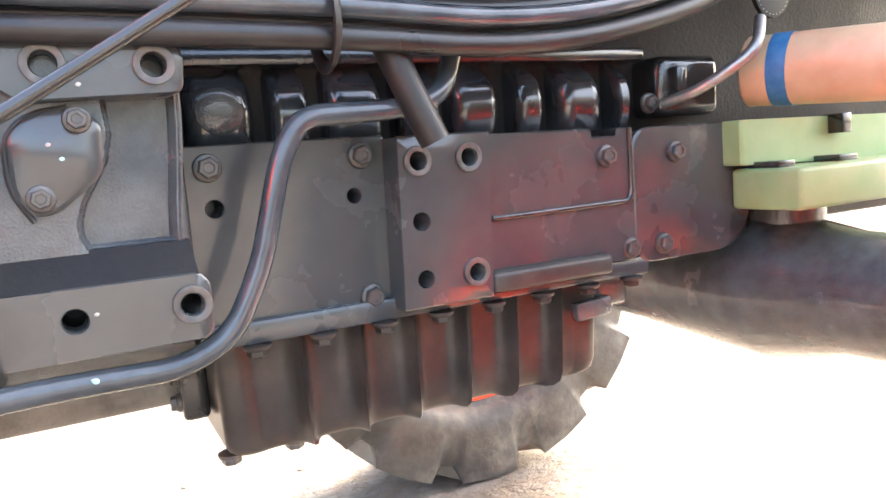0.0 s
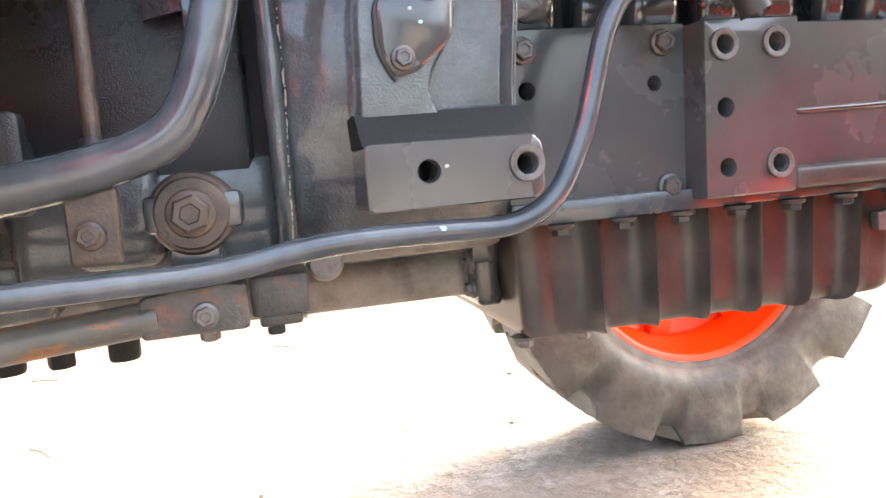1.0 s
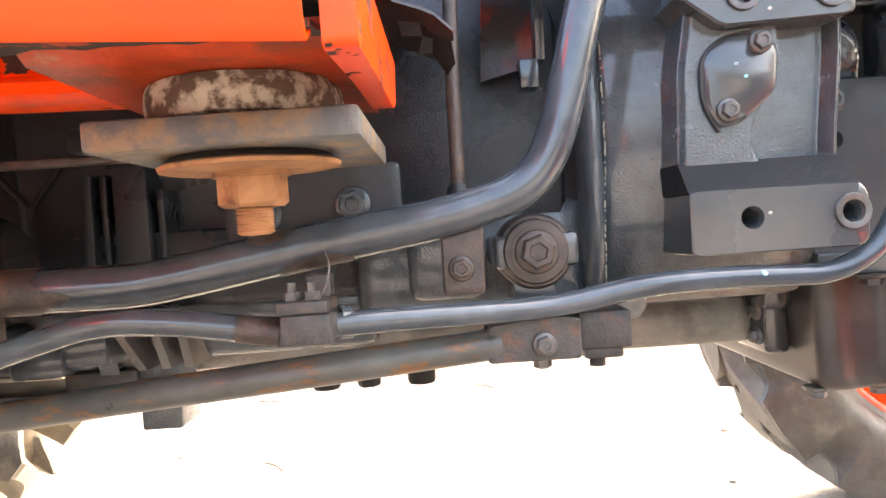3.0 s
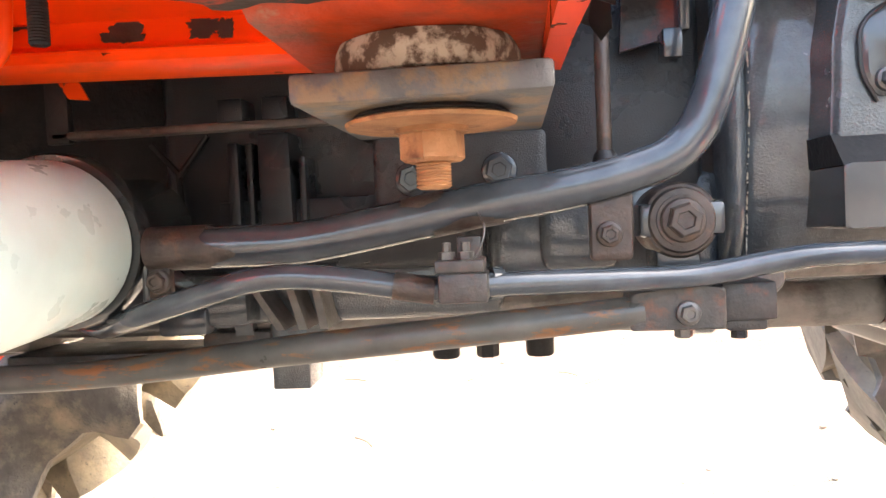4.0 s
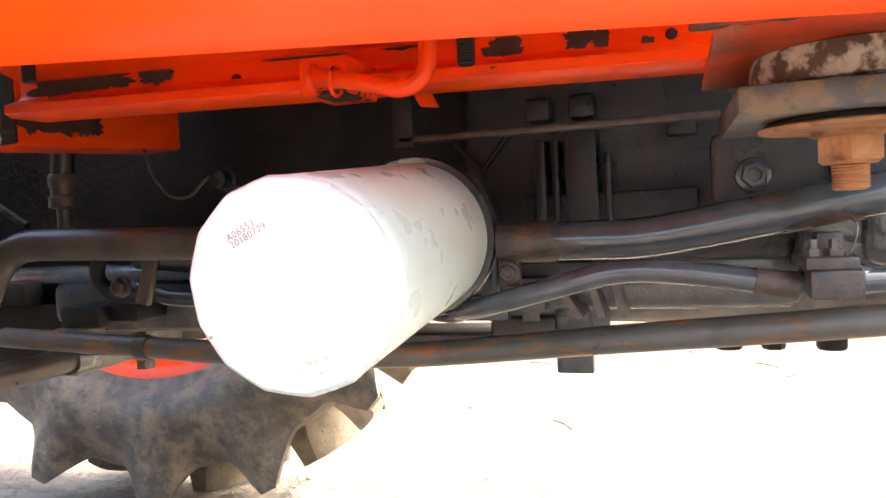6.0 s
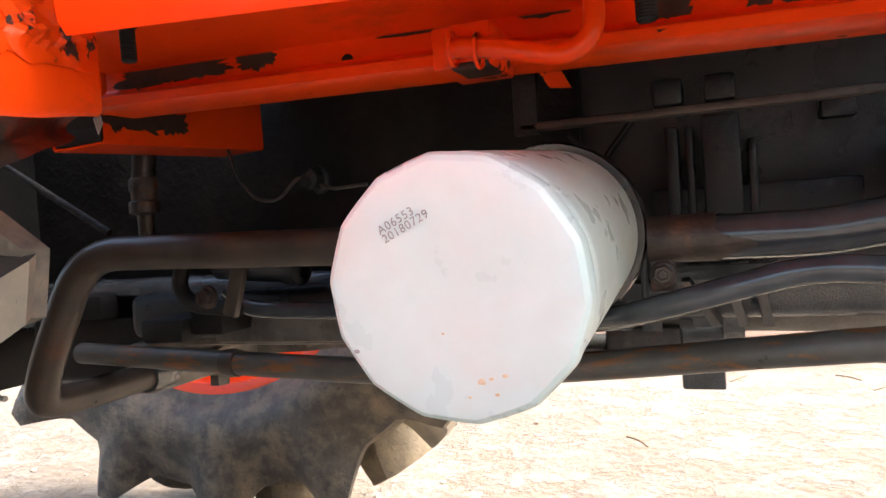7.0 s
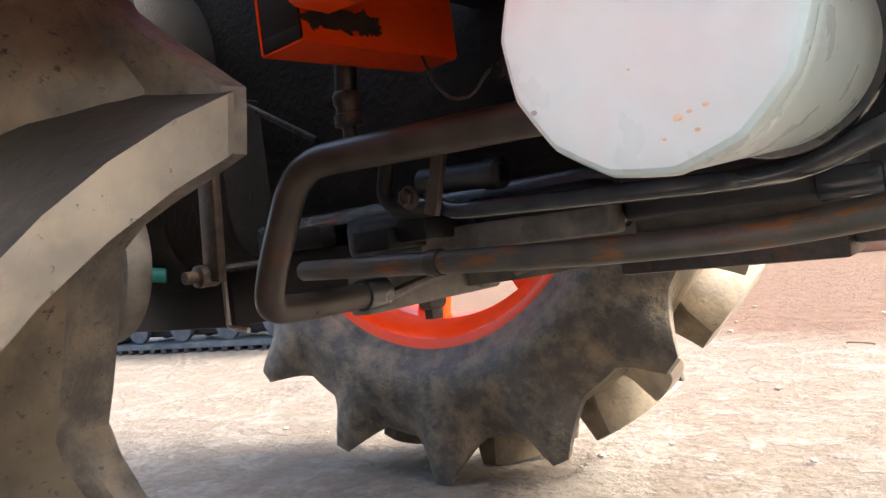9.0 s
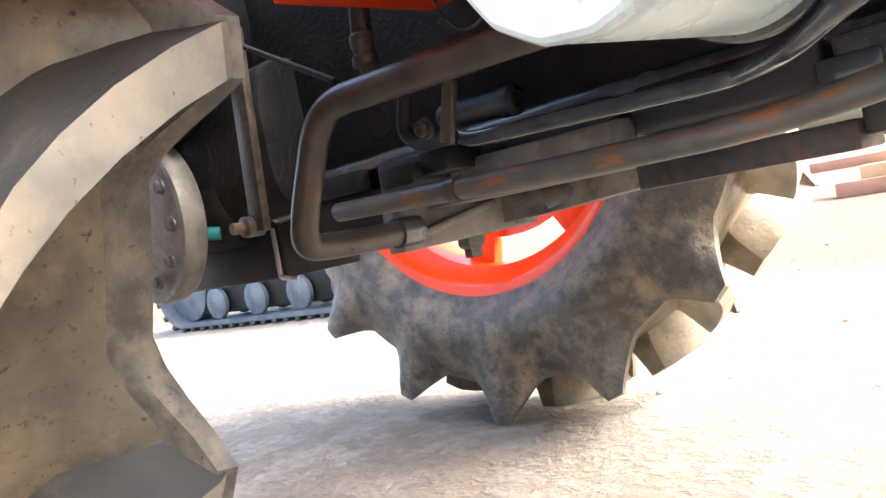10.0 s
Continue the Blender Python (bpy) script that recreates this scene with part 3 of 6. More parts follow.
def wheel(name, at, R, carcass, rim_r, half, count, phase, sweep_deg, foot, top, inner, label, tooth=(1.3, 5.4, 0.30), disc_r=0.74):
    """Rim with tyre and tread bars. inner: the sign of y of the side that faces the tractor."""
    Y = Matrix.Rotation(radians(-90), 4, "X")                 # z axis to +y
    i = -inner
    bm = bmesh.new()
    lathe(bm, [(rim_r * 1.03, inner * half * 0.66), (rim_r * 1.04, inner * half * 0.70), (rim_r * 1.0, inner * half * 0.70), (rim_r * 0.965, inner * half * 0.64), (rim_r * 0.95, inner * half * 0.45), (rim_r * 0.88, inner * half * 0.26),
               (rim_r * 0.87, i * half * 0.26), (rim_r * 0.94, i * half * 0.45), (rim_r * 0.96, i * half * 0.66), (rim_r * 1.03, i * half * 0.70), (rim_r * 1.0, i * half * 0.5), (rim_r * 0.90, i * half * 0.24), (rim_r * 0.91, inner * half * 0.22)], Y, 72, close=False)
    w = part(name, bm, "orange_rim", tractor, label)
    w.matrix_basis = Matrix.Translation(at)
    bm = bmesh.new()
    lathe(bm, [(rim_r * disc_r, i * half * 0.10), (rim_r * (disc_r - 0.02), i * half * 0.14), (rim_r * 0.45, i * half * 0.35), (rim_r * 0.30, i * half * 0.20), (rim_r * 0.30, inner * half * 0.5), (rim_r * 0.2, inner * half * 0.6), (0.0, inner * half * 0.6),
               (0.0, i * half * 0.26), (rim_r * 0.45, i * half * 0.42), (rim_r * disc_r, i * half * 0.16)], Y, 48, close=False)
    part("wheel_disc", bm, "orange_rim", w, "orange wheel disc")
    stud = None
    for k in range(8):
        m = Matrix.Rotation(radians(45 * k + 12), 4, "Y")
        if stud is None:
            b2 = bmesh.new()
            box(b2, (-rim_r * 0.09, min(0, i * half * 0.22), rim_r * 0.62), (rim_r * 0.09, max(0, i * half * 0.22), rim_r * 0.885), rim_r * 0.012)
            stud = part("rim_clamp", b2, "orange_rim", w, "orange clamp between disc and rim")
            stud.matrix_basis = m
        else:
            share(stud, w, m)
    tyre = part("tyre", scalloped_tyre(R, carcass, rim_r, half, count, phase, inner, *tooth), "tyre" if R > 0.5 else "front_tyre", w, "dusty black rubber tractor tyre", smooth=34)
    tyre.data.materials.append(M["tread_mud"])
    pitch = 360 / count
    for side in (inner, -inner):
        first_lug = None
        for k in range(count):
            turn = Matrix.Rotation(radians(phase + pitch * (k + (0 if side == inner else 0.5))), 4, "Y")
            if first_lug is None:
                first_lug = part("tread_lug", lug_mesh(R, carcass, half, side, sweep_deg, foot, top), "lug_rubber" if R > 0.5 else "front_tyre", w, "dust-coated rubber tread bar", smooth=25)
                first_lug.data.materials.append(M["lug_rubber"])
                # Near wheels get the flank with shade in its colour, far wheels mud.
                first_lug.data.materials.append(M["shaded_rubber" if inner > 0 else "tread_mud"])
                first_lug.matrix_basis = turn
            else:
                share(first_lug, w, turn)
    return w


wheel("rear_wheel", (-1.385, 0.630, 0.575), 0.577, 0.511, 0.347, 0.120, 15, 178.4, 9, 0.016, 0.0125, -1, "large rear wheel with orange rim and deep-lugged tyre", (1.5, 8.2, 0.30))
wheel("rear_wheel", (-1.390, -0.353, 0.575), 0.577, 0.511, 0.347, 0.120, 15, 100.9, 9, 0.016, 0.0125, 1, "large rear wheel with orange rim and deep-lugged tyre", (1.4, 6.9, 0.17))
wheel("front_wheel", (0.384, 0.70, 0.346), 0.346, 0.320, 0.214, 0.10, 13, 181.5, 14, 0.006, 0.040, -1, "smaller front wheel with orange rim and lugged tyre", (8.8, 11.6, 0.14), 0.89)
wheel("front_wheel", (0.392, -0.42, 0.346), 0.346, 0.320, 0.214, 0.10, 13, 176.0, 14, 0.006, 0.040, 1, "smaller front wheel with orange rim and lugged tyre", (8.8, 11.6, 0.14), 0.89)

# -- front axle --
bm = bmesh.new()
sweep(bm, [(0.39, -0.33, 0.395), (0.385, -0.2, 0.398), (0.38, -0.05, 0.40), (0.37, 0.02, 0.402), (0.37, 0.26, 0.402), (0.38, 0.33, 0.40), (0.39, 0.61, 0.395)], lambda s: 0.050 + 0.018 * math.exp(-((s - 0.5) / 0.13) ** 2), 28, 0.03)
axle = part("front_axle", bm, "cast_paint", tractor, "grey cast front axle housing")
bm = bmesh.new()
lathe(bm, [(0.03, 0), (0.034, 0.004), (0.034, 0.03), (0.0, 0.034)], Matrix.Translation((0.375, 0.02, 0.452)), 24)
part("vent_boss", bm, "cast_paint", axle)

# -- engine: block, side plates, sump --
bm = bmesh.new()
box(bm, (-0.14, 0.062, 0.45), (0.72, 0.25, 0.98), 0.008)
engine = part("engine_block", bm, "core_shade_paint", tractor, "black-painted cast engine block")
def jacket_rib(x0, x1):
    """One bulged stretch of the water jacket's wall, rounded towards the slots at its ends."""
    bm = bmesh.new()
    rows = []
    for k in range(13):
        f = k / 12
        z = 0.550 + 0.058 * f
        bulge = 0.046 - 0.009 * math.sin(math.pi * min(1.0, f * 1.15)) ** 0.8 + 0.012 * max(0.0, f - 0.78) / 0.22
        row = []
        for j in range(11):
            g = j / 10
            edge = max(0.0, abs(g - 0.5) * 2 - 0.62) / 0.38
            row.append((x0 + (x1 - x0) * g, bulge + 0.010 * edge ** 2.2, z))
        rows.append(row)
    return sheet(bm, rows, 0.03, (0, 1, 0))


for x0, x1 in ((-0.131, -0.0895), (-0.0785, -0.0525), (-0.0405, 0.0, ), (0.011, 0.0445), (0.0545, 0.092), (0.1085, 0.1315), (0.1485, 0.189), (0.2045, 0.2165)):
    part("water_jacket_rib", jacket_rib(x0, x1), "jacket_black", engine)
bm = bmesh.new()
box(bm, (-0.14, 0.040, 0.607), (0.235, 0.08, 0.618), 0.003)
part("block_ledge", bm, "black_paint", engine)
bm = bmesh.new()
box(bm, (0.24, 0.03, 0.56), (0.31, 0.08, 0.61), 0.008, 3)
box(bm, (0.25, 0.02, 0.575), (0.262, 0.04, 0.60), 0.003)
part("fuel_pump", bm, "black_paint", engine, "black fuel pump body")
bm = bmesh.new()
lathe(bm, [(0.0145, 0), (0.0145, 0.006), (0.011, 0.008), (0.006, 0.0085), (0.0, 0.0085)], facing(-0.112, 0.042, 0.579), 24)
part("core_plug", bm, "cast_paint", engine, "pressed metal core plug")
bm = bmesh.new()
sweep(bm, filleted([(0.242, 0.03, 0.57), (0.255, 0.0, 0.578), (0.285, -0.03, 0.605), (0.30, -0.02, 0.63)], 0.02), 0.0045, 12)
part("fuel_pipe", bm, "bare_steel", engine, "bare steel fuel pipe")
bolt(engine, facing(0.236, 0.04, 0.572), "m8")

# Hood stays out of view; added to keep sky light off upward faces.
bm = bmesh.new()
hood_rows = [[(x, y, z + 0.03 * (x < 0.9)) for x in (-0.30, 0.0, 0.5, 0.9)] for y, z in ((-0.115, 0.74), (-0.118, 0.80), (-0.10, 1.00), (0.0, 1.06), (0.14, 1.08), (0.28, 1.06), (0.38, 1.00), (0.398, 0.80), (0.395, 0.74))]
hood_a = [[bm.verts.new(p) for p in r] for r in hood_rows]
hood_b = [[bm.verts.new((x, 0.14 + (y - 0.14) * 0.985, z - 0.004)) for x, y, z in r] for r in hood_rows]
for g, flip in ((hood_a, 1), (hood_b, -1)):
    for r, q in zip(g, g[1:]):
        for k in range(3):
            bm.faces.new((r[k], r[k + 1], q[k + 1], q[k]))
for k in range(3):
    for r in (0, -1):
        bm.faces.new((hood_a[r][k], hood_a[r][k + 1], hood_b[r][k + 1], hood_b[r][k]))
hood = part("engine_hood", bm, "orange", tractor, "orange engine hood, out of view, added to shade the parts below")
# Unseen dark panel, added to stop light from straight above.
bm = bmesh.new()
box(bm, (-0.28, -0.100, 0.735), (0.85, 0.38, 0.755), 0.004)
part("hood_light_block", bm, "core_shade_paint", hood, "added dark panel under the hood that blocks light from above")

side_plate = part("side_plate", plate(bmesh.new(), rounded([(-0.141, 0.443), (-0.012, 0.443), (-0.012, 0.5585), (-0.141, 0.5585)], 0.003), 0.020, 0.062,
                  [(-0.124, 0.5205, 0.0058), (-0.036, 0.5205, 0.0052)]), "plate_paint", engine, "black side plate with threaded holes")
boss_plate = part("boss_plate", plate(bmesh.new(), rounded([(-0.017, 0.4435), (0.0505, 0.4435), (0.0555, 0.556), (-0.0135, 0.556)], 0.0015), -0.003, 0.05,
                  [(0.0, 0.5395, 0.0063), (0.0, 0.5005, 0.0064), (0.0, 0.4625, 0.0062), (0.0375, 0.5395, 0.0058), (0.0375, 0.4625, 0.0058)]), "plate_paint", engine, "black mounting plate with five threaded holes")
first = None
for x, z in ((0.0, 0.5395), (0.0375, 0.5395), (0.0375, 0.4625)):
    if first is None:
        first = part("thread_collar", ring_mesh(0.0062, 0.0098, 0.0022), "bolt_steel", boss_plate, "bare metal collar round a threaded hole")
        first.matrix_basis = facing(x, -0.003, z)
    else:
        share(first, boss_plate, facing(x, -0.003, z))
right_plate = part("cover_plate", plate(bmesh.new(), [(0.0555, 0.452), (0.158, 0.4495), (0.19, 0.4495), (0.1905, 0.553), (0.176, 0.553), (0.175, 0.547), (0.152, 0.547), (0.151, 0.5535), (0.0555, 0.5545)], 0.010, 0.06), "plate_paint", engine, "black cover plate with a welded seam")
bm = bmesh.new()
sweep(bm, filleted([(0.060, 0.0095, 0.4955), (0.10, 0.0095, 0.4955), (0.184, 0.0095, 0.4965), (0.187, 0.0095, 0.505), (0.187, 0.0095, 0.552)], 0.006), 0.0022, 10, 0.35)
part("weld_seam", bm, "black_paint", right_plate)
bm = bmesh.new()
box(bm, (0.052, -0.001, 0.4440), (0.158, 0.0155, 0.4590), 0.004, 3)
part("lower_lip", bm, "pan_metal", right_plate, "worn lower lip of the cover plate")
end_plate = part("end_plate", plate(bmesh.new(), rounded([(0.192, 0.445), (0.296, 0.445), (0.322, 0.47), (0.325, 0.552), (0.192, 0.552)], 0.018), 0.012, 0.06), "plate_paint", engine, "black front support plate")
for x, z, k in ((-0.126, 0.545, "m8"), (-0.030, 0.546, "m8"), (-0.030, 0.4535, "m8")):
    bolt(side_plate, facing(x, 0.0195, z), k)
bolt(right_plate, facing(0.163, 0.0095, 0.532), "m8")
bolt(end_plate, facing(0.235, 0.0115, 0.531), "m8")
for x in (0.184, 0.219):
    bolt(end_plate, facing(x, 0.0115, 0.459), "m8")

# sump with pressed flutes
def flute(x):
    """How far the sump wall stands back at x: narrow ridges between shallow troughs."""
    p = ((x + 0.0805) / 0.0411) % 1.0
    return 0.0165 * (1 - abs(2 * p - 1) ** 5)


def make_sump():
    bm = bmesh.new()
    x0, x1, ya, yb, r = -0.133, 0.171, 0.022, 0.26, 0.022
    path = []
    n = 280
    for k in range(n + 1):
        x = x0 + r + (x1 - x0 - 2 * r) * k / n
        path.append((x, ya + flute(x)))
    for k in range(1, 9):
        a = math.pi / 2 * k / 8
        path.append((x1 - r + r * math.sin(a), ya + r - r * math.cos(a) + flute(x1 - r) * (1 - k / 8)))
    path += [(x1, yb), (x0, yb)]
    for k in range(0, 8):
        a = math.pi / 2 * k / 8
        path.append((x0 + r - r * math.cos(a), ya + r - r * math.sin(a) + flute(x0 + r) * k / 8))
    mx, my = (x0 + x1) / 2, (ya + yb) / 2
    rows = []
    for z, inset in ((0.441, -0.001), (0.430, 0.0), (0.40, 0.001), (0.369, 0.0025), (0.3615, 0.0045), (0.3575, 0.009), (0.356, 0.015)):
        ring = []
        for x, y in path:
            d = Vector((x - mx, y - my))
            k = Vector((1 - inset / (x1 - mx), 1 - inset / (yb - my)))
            ring.append(bm.verts.new((mx + d.x * k.x, my + d.y * k.y, z)))
        rows.append(ring)
    for a, b in zip(rows, rows[1:]):
        for k in range(len(path)):
            j = (k + 1) % len(path)
            bm.faces.new((a[k], a[j], b[j], b[k]))
    bm.faces.new(rows[-1])
    return bm


sump = part("oil_sump", make_sump(), "pan_metal", engine, "fluted metal oil sump below the engine", smooth=50)
bm = bmesh.new()
box(bm, (-0.142, 0.013, 0.4365), (0.205, 0.275, 0.4510), 0.002)
part("sump_flange", bm, "plate_paint", sump)
DOWN = Matrix.Rotation(math.pi, 4, "X")
for k in range(8):
    bolt(sump, Matrix.Translation((-0.110 + 0.0421 * k, 0.0125, 0.4365)) @ DOWN, "m8", "pan_metal", "sump_bolt")
for x in (-0.126, -0.083):
    bolt(sump, Matrix.Translation((x, 0.055, 0.3585)) @ DOWN, "m8", "bolt_steel", "sump_bolt")
bm = bmesh.new()
box(bm, (-0.150, 0.075, 0.378), (-0.132, 0.25, 0.442), 0.004, 3)
box(bm, (-0.158, 0.055, 0.412), (-0.138, 0.08, 0.440), 0.004, 2)
sump_end = part("sump_end_flange", bm, "black_paint", sump)
for z in (0.39, 0.408):
    bolt(sump_end, Matrix.Translation((-0.150, 0.086, z)) @ Matrix.Rotation(radians(-90), 4, "Y"), "m6", "bolt_steel")
bm = bmesh.new()
lathe(bm, [(0.013, 0), (0.013, -0.003), (0.009, -0.004), (0.009, -0.010), (0, -0.010)], Matrix.Translation((0.012, 0.11, 0.3585)), 6)
part("drain_plug", bm, "bolt_steel", sump)
bm = bmesh.new()
box(bm, (0.18, 0.05, 0.405), (0.215, 0.24, 0.44), 0.006, 3)
box(bm, (0.165, 0.02, 0.395), (0.200, 0.03, 0.410), 0.003, 2, Matrix.Rotation(radians(-4), 4, "Y"))
part("front_seal_housing", bm, "cast_paint", engine)

# green front frame, tan oil filter with blue band
frame_green = part("front_frame", plate(bmesh.new(), rounded([(0.29, 0.515), (0.62, 0.505), (0.62, 0.548), (0.29, 0.552)], 0.003), -0.006, 0.03), "green_paint", tractor, "pale green steel front frame")
bm = bmesh.new()
box(bm, (0.298, -0.055, 0.478), (0.62, 0.012, 0.5115), 0.004, 3)
part("frame_bar", bm, "green_paint", frame_green, "pale green steel bar")
for lo, hi in (((0.305, -0.03, 0.511), (0.325, 0.0, 0.517)), ((0.38, -0.03, 0.511), (0.405, 0.0, 0.517)), ((0.40, -0.02, 0.535), (0.412, 0.0, 0.552))):
    bm = bmesh.new()
    box(bm, lo, hi, 0.001)
    part("frame_shim", bm, "black_paint", frame_green)
AX = along((0.322, 0.01, 0.592), (0.368, -0.11, 0.584))
bm = bmesh.new()
lathe(bm, [(0.0, 0), (0.027, 0.0), (0.029, 0.002), (0.029, 0.02), (0.029, 0.105), (0.026, 0.114), (0.0, 0.116)], AX, 40)
engine_filter = part("engine_oil_filter", bm, "tan_filter", tractor, "tan spin-on engine oil filter with a blue band")
bm = bmesh.new()
lathe(bm, [(0.0295, 0.022), (0.0296, 0.023), (0.0296, 0.036), (0.0295, 0.037)], AX, 40, close=False)
part("band", bm, "blue_band", engine_filter, "printed blue band")
bm = bmesh.new()
lathe(bm, [(0.021, 0), (0.021, 0.004), (0.017, 0.005), (0, 0.005)], facing(0.335, 0.0, 0.655), 32)
cap = part("round_cap", bm, "rubber", engine, "small round black cap with a pale dotted rim")
dot = None
for k in range(28):
    a = 2 * math.pi * k / 28
    if dot is None:
        b2 = bmesh.new()
        lathe(b2, [(0.0006, 0), (0.0004, 0.0003), (0, 0.0004)], Matrix.Identity(4), 6)
        dot = part("rim_dot", b2, "white_fleck", cap)
        dot.matrix_basis = facing(0.335 + 0.0185 * math.cos(a), -0.0045, 0.655 + 0.0185 * math.sin(a))
    else:
        share(dot, cap, facing(0.335 + 0.0185 * math.cos(a), -0.0045, 0.655 + 0.0185 * math.sin(a)))

# hoses along the top, with a tie, and a cut rubber drain hose
for dy, dz, r, mat in ((-0.050, 0.607, 0.0068, "hose"), (-0.036, 0.617, 0.0062, "hose"), (-0.052, 0.6225, 0.0062, "tube_paint"), (-0.030, 0.630, 0.008, "hose")):
    bm = bmesh.new()
    sweep(bm, filleted([(-0.42, dy + 0.01, dz + 0.006), (-0.2, dy, dz + 0.004), (-0.06, dy, dz + 0.001), (0.03, dy, dz - 0.004), (0.1, dy, dz + 0.001), (0.2, dy + 0.005, dz + 0.022), (0.32, dy + 0.02, dz + 0.075)], 0.09, 8), r, 16)
    part("hydraulic_hose", bm, mat, tractor, "black hydraulic hose")
bm = bmesh.new()
sweep(bm, [Vector((-0.066, -0.041 + 0.021 * math.cos(a), 0.617 + 0.0235 * math.sin(a))) for a in [2 * math.pi * k / 24 for k in range(25)]], 0.0022, 8, squash=2.0)
tie = part("cable_tie", bm, "rubber", tractor, "black plastic cable tie round the hoses")
bm = bmesh.new()
sweep(bm, filleted([(-0.036, -0.02, 0.64), (-0.028, -0.038, 0.603), (-0.0185, -0.041, 0.578), (-0.0065, -0.044, 0.5500)], 0.02), 0.0092, 20, hollow=0.62)
part("drain_hose", bm, "rubber", tractor, "short black rubber drain hose with an open end")
bm = bmesh.new()
sweep(bm, filleted([(-0.226, -0.20, 0.5527), (-0.167, -0.20, 0.589), (-0.05, -0.20, 0.662), (-0.02, -0.10, 0.742)], 0.03), 0.0022, 10)
link = part("linkage_rod", bm, "black_paint", tractor, "thin black linkage rod coming down from the hood")
bm = bmesh.new()
sweep(bm, [(-0.2275, -0.20, 0.5518), (-0.219, -0.20, 0.557)], 0.0036, 6)
part("rod_nut", bm, "bolt_steel", link)

# -- clutch housing with its cast bracket --
def barrel(bm, x0, x1, ring_z, ry, rz, yc, n=28):
    """A casting with a rounded side, from x0 to x1."""
    rows = []
    for x, k in ((x0, 0.97), (x0 + 0.004, 1.0), (x1 - 0.004, 1.0), (x1, 0.97)):
        rows.append([bm.verts.new((x, yc + ry * k * math.copysign(abs(math.cos(a)) ** 0.5, math.cos(a)), ring_z + rz * k * math.copysign(abs(math.sin(a)) ** 0.6, math.sin(a)))) for a in [2 * math.pi * j / n for j in range(n)]])
    for a, b in zip(rows, rows[1:]):
        for k in range(n):
            bm.faces.new((a[k], a[(k + 1) % n], b[(k + 1) % n], b[k]))
    bm.faces.new(rows[0])
    bm.faces.new(rows[-1])


bm = bmesh.new()
barrel(bm, -0.2725, -0.141, 0.535, 0.145, 0.118, 0.145)
housing = part("clutch_housing", bm, "cast_paint", tractor, "dark grey cast clutch housing", smooth=50)
bm = bmesh.new()
barrel(bm, -0.43, -0.2915, 0.545, 0.118, 0.118, 0.145)
part("gearbox_front", bm, "case_black", housing, smooth=50)
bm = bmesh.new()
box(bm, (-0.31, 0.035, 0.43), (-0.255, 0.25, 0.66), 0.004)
part("bell_core", bm, "core_shade_paint", housing)
bm = bmesh.new()
barrel(bm, -0.2835, -0.2715, 0.535, 0.146, 0.125, 0.145)
part("joint_flange", bm, "cast_paint", housing, "bolted joint flange with a bead of sealant", smooth=50)
rng_bead = random.Random(3)
blob = None
z = 0.622
while z > 0.446:
    z -= rng_bead.uniform(0.0012, 0.0062)
    m = Matrix.Translation((-0.2716 - max(0.0, 0.53 - z) * 0.05 + rng_bead.uniform(-0.0003, 0.0003), -0.0006, z)) @ Matrix.Diagonal((rng_bead.uniform(0.35, 0.7), 0.6, rng_bead.choice((0.6, 0.8, 1.5, 3.0)), 1))
    if blob is None:
        b2 = bmesh.new()
        bmesh.ops.create_icosphere(b2, subdivisions=1, radius=0.0010)
        blob = part("sealant_bead", b2, "sealant", housing, "pale bead of sealant on the joint")
        blob.matrix_basis = m
    else:
        share(blob, housing, m)


def make_bracket():
    """A cast arm: a raised field round the cover, a sunk pocket beside it, rough edges."""
    bm = bmesh.new()
    nx, nz = 130, 110
    curve = [(0.578, -0.1815), (0.565, -0.1805), (0.553, -0.1830), (0.541, -0.1900), (0.532, -0.1955), (0.522, -0.1990), (0.514, -0.1985), (0.503, -0.1930)]

    def step(v, a, b):
        w = min(1.0, max(0.0, (v - a) / (b - a)))
        return w * w * (3 - 2 * w)

    def edge(z):
        for (z1, x1), (z0, x0) in zip(curve, curve[1:]):
            if z0 <= z <= z1:
                return x0 + (x1 - x0) * (z - z0) / (z1 - z0)
        return curve[0][1] if z > 0.578 else curve[-1][1]

    rows = []
    for k in range(nz + 1):
        z = 0.5035 + 0.1115 * k / nz
        left = -0.2385 + 0.002 * step(z, 0.503, 0.55) + 0.0065 * step(z, 0.55, 0.60) + 0.0002 * math.sin(z * 1900)
        right = -0.1495 + 0.006 * step(z, 0.503, 0.58)
        row = []
        for i in range(nx + 1):
            x = left + (right - left) * i / nx
            inside = step(x, edge(z), edge(z) + 0.0035) * step(z, 0.5055, 0.5105) * (1 - step(x, right - 0.0065, right - 0.003))
            y = -0.0325 + 0.0135 * inside
            rim = min(i, nx - i) / nx
            y += 0.004 * (1 - step(rim, 0.0, 0.045))
            row.append((x, y, z))
        rows.append([(row[0][0], 0.05, z)] + row + [(row[-1][0], 0.05, z)])
    verts = [[bm.verts.new(q) for q in r] for r in rows]
    for r0, r1 in zip(verts, verts[1:]):
        for q in range(len(r0) - 1):
            bm.faces.new((r0[q], r0[q + 1], r1[q + 1], r1[q]))
    bm.faces.new(verts[0])
    bm.faces.new(verts[-1])
    return bm


